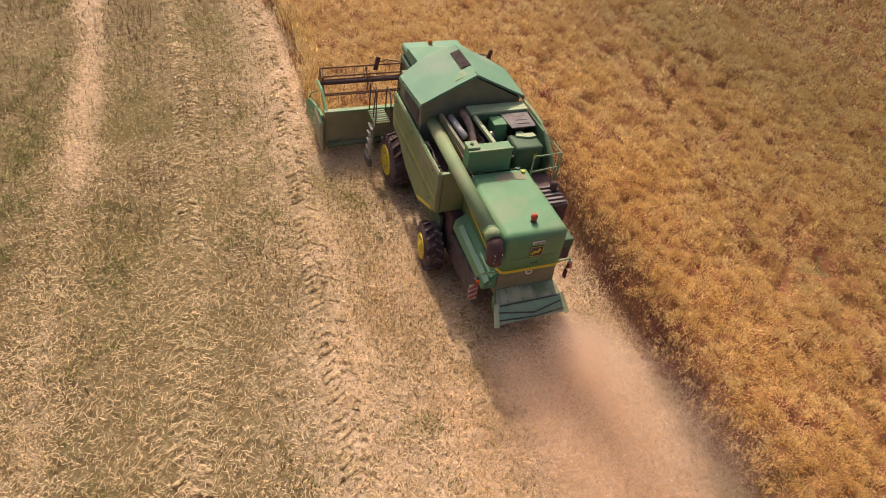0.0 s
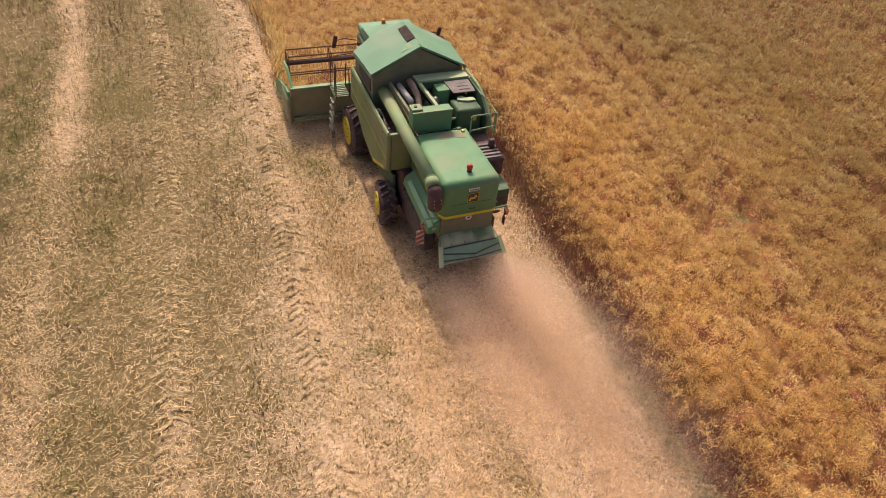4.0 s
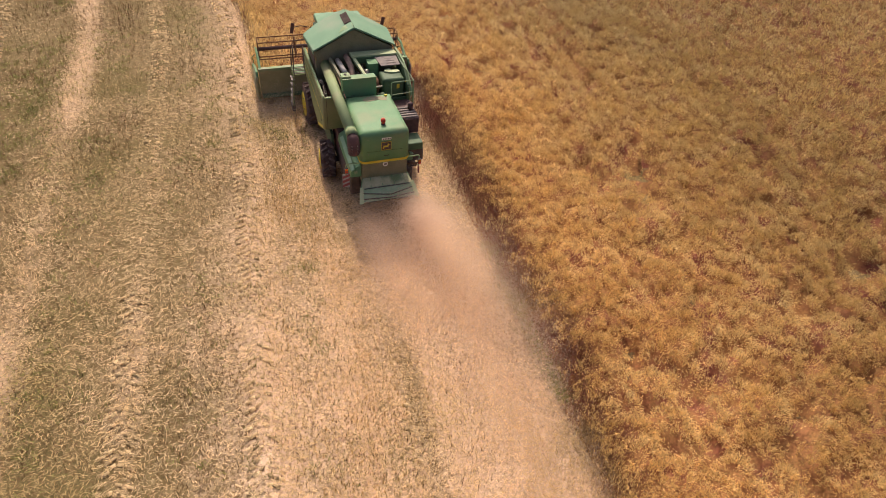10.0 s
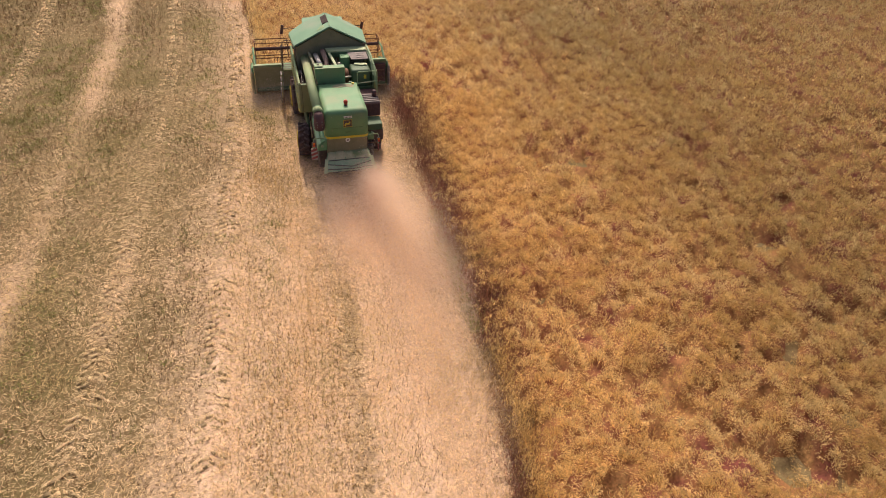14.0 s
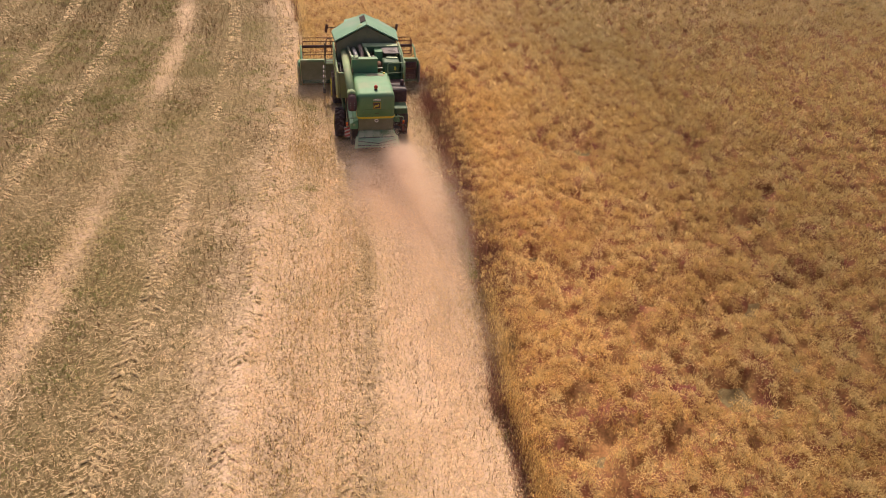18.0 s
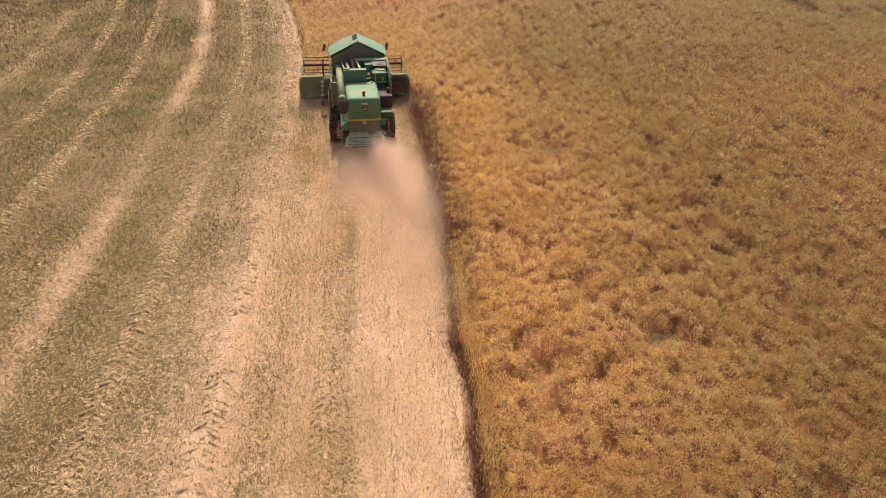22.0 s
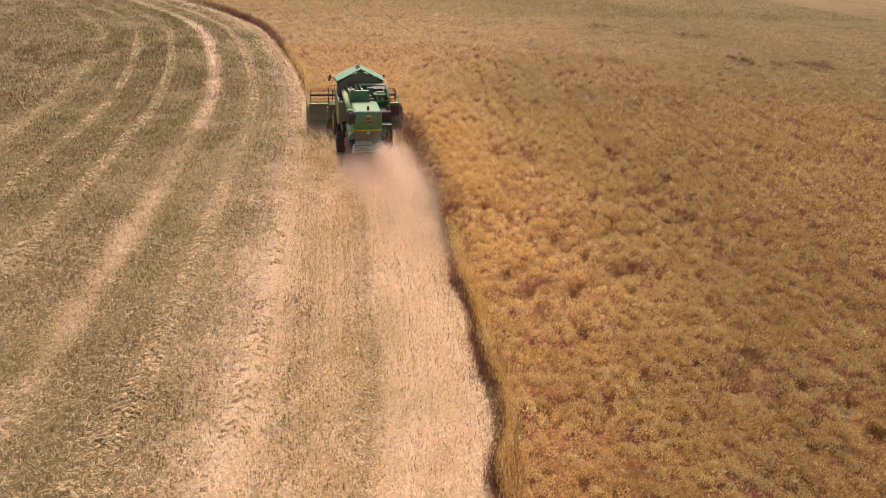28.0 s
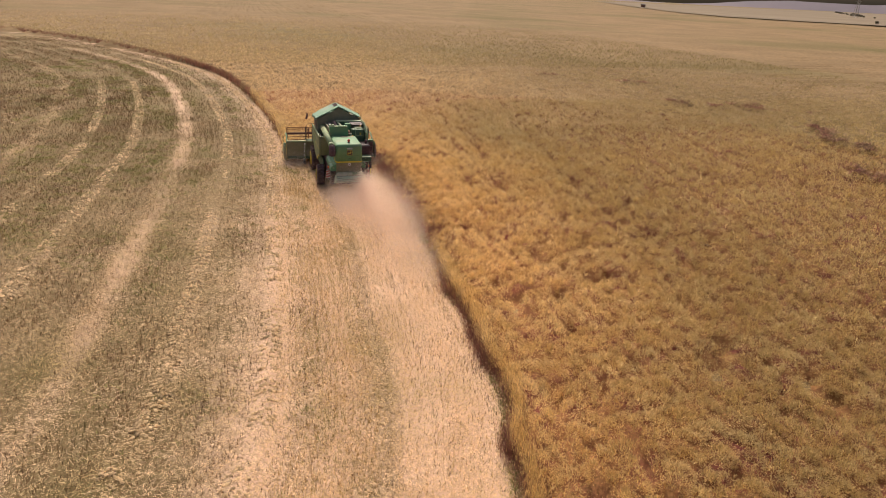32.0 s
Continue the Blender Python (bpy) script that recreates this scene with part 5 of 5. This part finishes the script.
own("auger_rail", tube([(-0.885, -0.30, 3.62), (-0.885, -2.6, 3.46)], 0.016, 6), RUST, "thin rusty rod along the auger")
for x, z in ((-0.62, 2.50), (-0.62, 3.05), (0.52, 2.50), (0.52, 3.05)):
    own("hood_bolt", lathe([(-4.728, 0.016), (-4.716, 0.016)], "y", 8, (x, 0, z)), STEEL, "", parent=rear_hood)
own("side_bin", box(0.78, 1.50, -4.02, -3.42, 1.55, 2.02, 0.04), BLACK, "dark bin under the step")
own("tow_frame", tube([(0.78, -4.0, 1.45), (1.30, -3.95, 1.40), (1.36, -3.6, 1.05), (1.30, -2.9, 0.95)], 0.035, 8), RUST, "rusty bent frame")

# service platform and rail at the right of the hood
platform = own("service_platform", box(0.82, 1.52, -3.35, -2.0, 2.80, 2.86, 0.01), MAROON, "dark slatted service platform")
for i in range(5):
    own("platform_slat", box(0.84, 1.50, -3.30 + i * 0.16, -3.22 + i * 0.16, 2.864, 2.90, 0.004), GREY, "", parent=platform)
own("platform_skirt", box(0.84, 1.50, -3.37, -3.31, 2.30, 2.84, 0.02), MAROON, "dark end plate", parent=platform)
rail = own("guard_rail", tube([(0.73, -2.52, 2.86), (0.73, -2.52, 3.80), (0.77, -2.52, 3.84), (1.49, -2.50, 3.84), (1.54, -2.47, 3.80), (1.54, -2.47, 2.86)], 0.022, 8), GREEN_PALE, "pale tubular guard rail")
own("rail_bar", tube([(0.73, -2.52, 3.36), (1.54, -2.48, 3.40)], 0.018, 6), GREEN_PALE, "", parent=rail)
own("rail_bar", tube([(1.54, -2.47, 3.80), (1.52, -1.95, 3.84), (1.36, -1.80, 4.0)], 0.018, 6), GREEN_PALE, "", parent=rail)
own("rail_bar", tube([(1.54, -2.40, 3.80), (1.56, -2.3, 2.86)], 0.018, 6), GREEN_PALE, "", parent=rail)
own("red_canister", lathe([(2.86, 0.10), (3.1, 0.10), (3.14, 0.05)], "z", 14, (1.36, -2.75, 0)), MAROON, "dark red canister", True)
own("rear_step", box(0.85, 1.45, -4.1, -3.4, 2.05, 2.32, 0.03), GREEN_DARK)

# unloading auger
auger = own("unloading_auger", tube([(-1.10, 0.20, 3.46), (-1.09, -4.36, 3.20)], 0.182, 24), AUGER, "long olive-green unloading auger tube", True)
own("auger_elbow", tube([(-1.10, 0.16, 3.46), (-1.10, 0.35, 3.40), (-1.10, 0.45, 3.15), (-1.10, 0.45, 2.6)], 0.188, 18), GREEN_DARK, "", True, auger)
spout = own("auger_spout", tube([(-1.09, -4.46, 3.17), (-1.09, -4.58, 3.10), (-1.09, -4.66, 2.96), (-1.09, -4.69, 2.78), (-1.09, -4.69, 2.60)], [0.165, 0.188, 0.20, 0.20, 0.185], 20), MAROON, "dark red rubber spout", True, auger)
own("auger_hood", tube([(-1.09, -4.30, 3.205), (-1.09, -4.42, 3.195), (-1.09, -4.52, 3.155)], [0.186, 0.192, 0.188], 20), AUGER, "bent end of the auger", True, auger)
for k in range(4):
    own("spout_rib", tube([(-1.30, -4.70, 2.66 + 0.08 * k), (-1.20, -4.86, 2.66 + 0.08 * k), (-0.98, -4.86, 2.66 + 0.08 * k), (-0.88, -4.70, 2.66 + 0.08 * k)], 0.012, 5), BLACK, "", True, spout)
own("auger_flange", tube([(-1.09, -4.27, 3.207), (-1.09, -4.30, 3.205)], 0.194, 22), GREEN, "", True, auger)
for k in range(6):
    own("spout_bolt", lathe([(-4.90, 0.012), (-4.86, 0.014)], "y", 8, (-1.00 if k % 2 else -1.18, 0, 2.76 + 0.11 * (k // 2))), STEEL, "", parent=auger)
own("auger_cradle", box(-1.27, -0.91, -1.86, -1.78, 2.9, 3.29, 0.02), GREEN_DARK, "", parent=auger)


# wheels
def wheel(name, x, y, r, w, lugs, rim_r, label, steer=0):
    s = -1 if x < 0 else 1
    bm = lathe([(-w / 2, rim_r), (-w / 2 + 0.02, r - 0.14), (-w / 2 + 0.09, r - 0.05), (w / 2 - 0.09, r - 0.05), (w / 2 - 0.02, r - 0.14), (w / 2, rim_r)], "x", 40)
    treads = []
    for k in range(lugs):
        for side in (-1, 1):
            a = 2 * math.pi * (k + (0.5 if side > 0 else 0)) / lugs
            piece = box(0.0, w * 0.50, -0.035, 0.035, r - 0.10, r, 0.008, None, 1)
            bmesh.ops.rotate(piece, cent=(0, 0, r - 0.05), matrix=Matrix.Rotation(radians(-32), 3, "Z"), verts=piece.verts)
            if side < 0:
                bmesh.ops.scale(piece, vec=(-1, 1, 1), verts=piece.verts)
                bmesh.ops.reverse_faces(piece, faces=piece.faces)
            bmesh.ops.rotate(piece, cent=(0, 0, 0), matrix=Matrix.Rotation(a, 3, "X"), verts=piece.verts)
            treads.append(piece)
    turn = Matrix.Rotation(radians(steer), 3, "Z")
    bmesh.ops.rotate(bm, cent=(0, 0, 0), matrix=turn, verts=bm.verts)
    bmesh.ops.translate(bm, vec=(x, y, r - 0.02), verts=bm.verts)
    t = own(name, bm, RUBBER, label)
    for piece in treads:
        bmesh.ops.rotate(piece, cent=(0, 0, 0), matrix=turn, verts=piece.verts)
        bmesh.ops.translate(piece, vec=(x, y, r - 0.02), verts=piece.verts)
        own("tyre_lug", piece, LUG, "", parent=t)
    disc = lathe([(-0.02, rim_r * 0.98), (w / 2 + 0.025, rim_r * 0.98), (w / 2 + 0.035, rim_r * 0.92), (w / 2 + 0.010, rim_r * 0.76), (w / 2 + 0.008, 0.17), (w / 2 + 0.05, 0.14), (w / 2 + 0.055, 0.02)], "x", 32)
    bmesh.ops.scale(disc, vec=(s, 1, 1), verts=disc.verts)
    bmesh.ops.recalc_face_normals(disc, faces=disc.faces)
    bmesh.ops.rotate(disc, cent=(0, 0, 0), matrix=turn, verts=disc.verts)
    bmesh.ops.translate(disc, vec=(x, y, r - 0.02), verts=disc.verts)
    own("rim", disc, YELLOW, "yellow wheel rim", True, t)
    for k in range(8):
        a = 2 * math.pi * k / 8
        nut = lathe([(w / 2 + 0.004, 0.022), (w / 2 + 0.035, 0.022)], "x", 6, (0, 0.21 * math.cos(a), 0.24 * math.sin(a)))
        bmesh.ops.scale(nut, vec=(s, 1, 1), verts=nut.verts)
        bmesh.ops.rotate(nut, cent=(0, 0, 0), matrix=turn, verts=nut.verts)
        bmesh.ops.translate(nut, vec=(x, y, r - 0.02), verts=nut.verts)
        own("wheel_nut", nut, STEEL, "", parent=t)


for x in (-1.40, 1.40):
    wheel("front_wheel", x, 2.10, 0.86, 0.68, 18, 0.50, "large dusty front tyre with deep lugs")
for x in (-1.52, 1.52):
    wheel("rear_wheel", x, -1.85, 0.69, 0.54, 16, 0.38, "rear steering tyre with deep lugs", -6)
own("front_axle", tube([(-1.3, 2.10, 0.84), (1.3, 2.10, 0.84)], 0.16, 12), BLACK)
own("rear_axle", tube([(-1.4, -1.85, 0.60), (1.4, -1.85, 0.60)], 0.11, 12), BLACK)

# ladder and entrance platform on the left
entry = own("entrance_platform", box(-2.02, -1.50, 2.62, 3.40, 1.84, 1.90, 0.01), OLIVE, "chequered entrance platform")
for k in range(6):
    own("tread_bar", box(-2.0, -1.52, 2.68 + 0.12 * k, 2.72 + 0.12 * k, 1.902, 1.925, 0.004), LID if k % 2 else GREY, "", parent=entry)
ladder = own("ladder", tube([(-2.02, 2.60, 1.85), (-2.12, 2.66, 0.50)], 0.028, 6), OLIVE, "folding entrance ladder")
own("ladder_side", tube([(-2.02, 3.02, 1.85), (-2.12, 3.08, 0.50)], 0.028, 6), OLIVE, "", parent=ladder)
for i in range(5):
    z = 0.55 + 0.27 * i
    xx = -2.115 + 0.02 * i
    own("ladder_tread", box(xx - 0.08, xx + 0.06, 2.62, 3.06, z, z + 0.035, 0.006), GREY, "", parent=ladder)
own("ladder_foot", box(-2.19, -2.05, 2.62, 3.08, 0.24, 0.50, 0.02), BLACK, "dark rubber foot", parent=ladder)
for pts in ([(-2.0, 2.52, 1.9), (-2.0, 2.52, 2.85), (-1.97, 2.62, 3.0), (-1.93, 2.85, 3.0), (-1.93, 2.95, 2.6), (-1.95, 3.0, 1.9)],
            [(-1.98, 3.4, 1.9), (-1.95, 3.42, 2.75), (-1.80, 3.44, 2.98), (-1.15, 3.46, 3.02), (-1.05, 3.46, 2.85), (-1.05, 3.46, 2.2)],
            [(-1.55, 2.45, 1.9), (-1.55, 2.5, 2.7), (-1.52, 2.7, 2.85), (-1.5, 3.1, 2.85), (-1.5, 3.2, 2.6), (-1.5, 3.2, 1.9)]):
    own("hand_rail", tube(pts, 0.02, 6), BLACK, "dark bent hand rail", parent=entry)

# rear lights and warning boards
for s, mid, half in ((-1, -1.34, 0.12), (1, 1.20, 0.10)):
    board = own("warning_board", box(mid - half, mid + half, -4.46, -4.44, 1.14, 1.66, 0.004), DIM_WHITE, "dusty red and white striped warning board, dimmed for shade") if s < 0 else own("warning_board", box(mid - 0.012, mid + 0.012, -4.54, -4.40, 1.36, 1.66, 0.004), DIM_RED, "dusty warning board turned sideways")
    for k in range(3 if s < 0 else 0):
        z = 1.15 + 0.17 * k
        own("red_stripe", slab([(mid - half, -4.466, z), (mid + half, -4.466, z + 0.08), (mid + half, -4.466, z + 0.18), (mid - half, -4.466, z + 0.10)], 0.004), DIM_RED, "faded red stripe, dimmed for shade", parent=board)
    own("board_arm", tube([(s * 0.74, -4.62, 2.16), (mid - s * 0.06, -4.58, 2.15), (mid, -4.50, 2.06), (mid, -4.45, 1.62)], 0.022, 6), GREEN_PALE, "pale bent arm", parent=board)
    lamp = own("rear_lamp", box(mid - 0.06, mid + 0.06, -4.58, -4.50, 1.78, 1.96, 0.015), BLACK, "rear lamp block")
    own("lamp_lens", box(mid - 0.045, mid + 0.045, -4.592, -4.578, 1.875, 1.95, 0.004), ORANGE, "orange lens", parent=lamp)
    own("lamp_lens", box(mid - 0.045, mid + 0.045, -4.592, -4.578, 1.79, 1.865, 0.004), RED, "red lens", parent=lamp)

# the header: trough, dividers, reel
header = own("header", slab([(-3.30, 3.98, 0.42), (3.14, 3.98, 0.42), (3.14, 3.92, 1.56), (-3.30, 3.92, 1.56)], 0.06), HEADER, "wide olive-green cutting header, dust haze put into its colour")
own("header_beam", box(-3.32, 3.16, 3.86, 4.06, 1.54, 1.66, 0.02), GREEN_PALE, "pale top beam", parent=header)
own("trough", slab([(-3.28, 4.0, 0.45), (-3.28, 5.6, 0.28), (3.12, 5.6, 0.28), (3.12, 4.0, 0.45)][::-1], 0.05), STEEL, "worn steel trough", parent=header)
# Slab added to darken the right of the header's back.
own("dark_back_slab", box(1.72, 3.08, 3.76, 3.84, 0.50, 1.48, 0.03), MAROON, "dark red slab added over the header's right back", parent=header)
for z in (0.75, 1.15):
    own("drive_shaft", tube([(1.0, 3.74, z), (3.06, 3.74, z)], 0.035, 8), RUST, "", True, header)
own("cutter_bar", box(-3.26, 3.10, 5.55, 5.68, 0.24, 0.31, 0.01), STEEL, "", parent=header)
own("lower_beam", tube([(-3.25, 3.88, 0.42), (3.10, 3.88, 0.42)], 0.10, 10), GREEN_DARK, "", parent=header)
own("screw_auger", tube([(-3.2, 4.55, 0.78), (3.05, 4.55, 0.78)], 0.20, 14), STEEL, "", True, header)
fl = bmesh.new()
for s, x0, x1 in ((1, -3.15, -0.6), (-1, 3.0, 0.45)):
    n = 60
    pr = None
    for i in range(n + 1):
        a = s * 2 * math.pi * 5 * i / n
        xx = x0 + (x1 - x0) * i / n
        p, q = fl.verts.new((xx, 4.55 + 0.19 * math.cos(a), 0.78 + 0.19 * math.sin(a))), fl.verts.new((xx, 4.55 + 0.31 * math.cos(a), 0.78 + 0.31 * math.sin(a)))
        if pr:
            fl.faces.new((pr[0], p, q, pr[1]))
        pr = (p, q)
bmesh.ops.solidify(fl, geom=fl.faces[:], thickness=0.012)
own("auger_flight", fl, STEEL, "", parent=header)
for s, xx in ((-1, -3.34), (1, 3.18)):
    pts = [(xx, 3.80, 0.25), (xx, 3.80, 1.30), (xx, 3.95, 1.52), (xx, 4.6, 1.40), (xx, 6.2, 0.85), (xx, 7.1, 0.25), (xx, 6.3, 0.15)]
    own("end_panel", slab(pts[::-1] if s < 0 else pts, 0.09, None, 0.02), GREEN, "rounded end panel and crop divider", parent=header)
    own("divider_rod", tube([(xx, 6.9, 0.30), (xx, 6.3, 0.95), (xx + s * 0.1, 5.5, 1.45), (xx, 4.9, 1.85)], 0.022, 6), GREEN_PALE, "", parent=header)
    own("end_shield", box(xx - 0.16 if s < 0 else xx, xx if s < 0 else xx + 0.16, 3.72, 4.9, 0.30, 1.36, 0.12, None, 3), HEADER if s < 0 else GREY, "bulging drive cover", True, header)
reel = own("reel", tube([(-3.18, 5.25, 1.92), (3.02, 5.25, 1.92)], 0.075, 12), MAROON, "dark reel tube", True, harvester)
for k in range(5):
    a = 2 * math.pi * k / 5 + 0.95
    by, bz = 5.25 + 0.48 * math.cos(a), 1.92 + 0.48 * math.sin(a)
    own("reel_bat", tube([(-3.14, by, bz), (2.98, by, bz)], 0.026, 6), RUST, "", parent=reel)
    first = own("tine", tube([(0, 0, 0), (0, -0.06, -0.28)], 0.007, 3), BLACK, "", parent=reel)
    first.location = (-3.05, by, bz)
    for i in range(1, 40):
        tine = new("tine", first.data)
        tine.parent, tine.location = reel, (-3.05 + i * 0.154, by, bz)
for xx in (-3.14, -1.57, 0.0, 1.5, 2.98):
    sp = bmesh.new()
    ring = []
    for k in range(5):
        a = 2 * math.pi * k / 5 + 0.95
        p = (xx, 5.25 + 0.48 * math.cos(a), 1.92 + 0.48 * math.sin(a))
        ring.append(p)
        tube([(xx, 5.25, 1.92), p], 0.02, 5, sp)
    for k in range(5):
        tube([ring[k], ring[(k + 1) % 5]], 0.014, 5, sp)
    own("reel_spider", sp, RUST, "", parent=reel)
for xx in (-3.24, 3.08):
    own("reel_arm", tube([(xx, 3.95, 1.62), (xx, 4.7, 1.98), (xx, 5.4, 1.93)], 0.05, 8), GREEN, "", parent=reel)
    own("reel_ram", tube([(xx + 0.05, 4.1, 1.2), (xx + 0.05, 4.9, 1.75)], 0.03, 8), STEEL, "", parent=reel)
own("feeder_house", slab([(-0.72, 2.2, 1.75), (-0.72, 3.95, 1.25), (0.72, 3.95, 1.25), (0.72, 2.2, 1.75)][::-1], 0.75), GREEN_DARK)


# ---- dust and chaff blown from the straw spreader ----
def dust_cloud(n):
    """Fine chaff in the air: it leaves the spreader, swings to the right, settles along the crop's edge."""
    s = rng.beta(1.15, 2.1, n)                        # 0 at the spreader, 1 where it has settled
    y = -5.85 - 14.2 * s
    width = 0.5 + 1.15 * np.clip(s * 4, 0, 1) - 0.6 * np.clip((s - 0.35) * 2, 0, 1)
    x = 0.5 + 1.6 * np.clip(s * 2.6, 0, 1) ** 0.8 + 0.04 * (y + 5) + width * np.clip(rng.normal(-0.2, 0.68, n), -1.8, 1.1)
    puff = 0.65 * value_noise(x * 1.0, y * 0.8, 1.3, 51) + 0.35 * value_noise(x, y, 0.45, 52)
    z = 0.10 + np.abs(rng.normal(0, 1, n)) * (0.45 + 0.6 * np.clip(s * 5, 0, 1) * (1 - 0.6 * s)) * (0.5 + puff) + 0.45 * np.exp(-s * 12)
    ok = (rng.random(n) < 0.25 + 0.95 * puff) & (x < 2.9 + 0.04 * (y + 5) + 0.5 * (puff - 0.5))
    return x[ok], y[ok], z[ok]


def flecks(x, y, z, size):
    n = len(x)
    c = np.stack([x, y, z], 1)
    d = rng.normal(0, 1, (n, 3, 3))
    d /= np.linalg.norm(d, axis=2, keepdims=True)
    v = c[:, None, :] + d * (rng.uniform(0.5, 1.2, n) * size)[:, None, None]
    return v.reshape(-1, 3), np.arange(3 * n).reshape(-1, 3)


dx, dy, dz = dust_cloud(430000)
js = rng.beta(1.1, 1.8, 50000)                      # the raised jet at the right of the spreader
jx = 0.45 + 1.45 * js ** 0.8 + rng.normal(0, 1, len(js)) * (0.28 + 0.35 * js)
jy = -5.80 - 5.6 * js + rng.normal(0, 0.15, len(js))
jz = np.abs(1.05 + 0.95 * np.sin(np.pi * np.clip(js * 1.15, 0, 1)) - 0.6 * js + rng.normal(0, 0.30, len(js)))
ly = -5.75 - 5.5 * rng.beta(1.2, 2.0, 70000)          # a thin wisp at the left
lx = -0.9 + rng.normal(0, 1, len(ly)) * (0.32 - 0.13 * (ly + 5.75))
lz = np.abs(rng.normal(0.6, 0.5, len(ly))) + 0.03
hx, hy = np.concatenate([rng.normal(-2.7, 0.7, 13000), rng.normal(2.9, 0.5, 6000)]), rng.normal(2.9, 0.6, 19000)    # a little round the ends of the header
hz = np.abs(rng.normal(0.2, 0.5, len(hx))) + 0.03
dust = flecks(*(np.concatenate(q) for q in ((dx, jx, lx, hx), (dy, jy, ly, hy), (dz, jz, lz, hz))), 0.0165)
stuff("chaff_dust", *dust, DUST, "pinkish cloud of chaff dust blown behind the harvester", "dust")
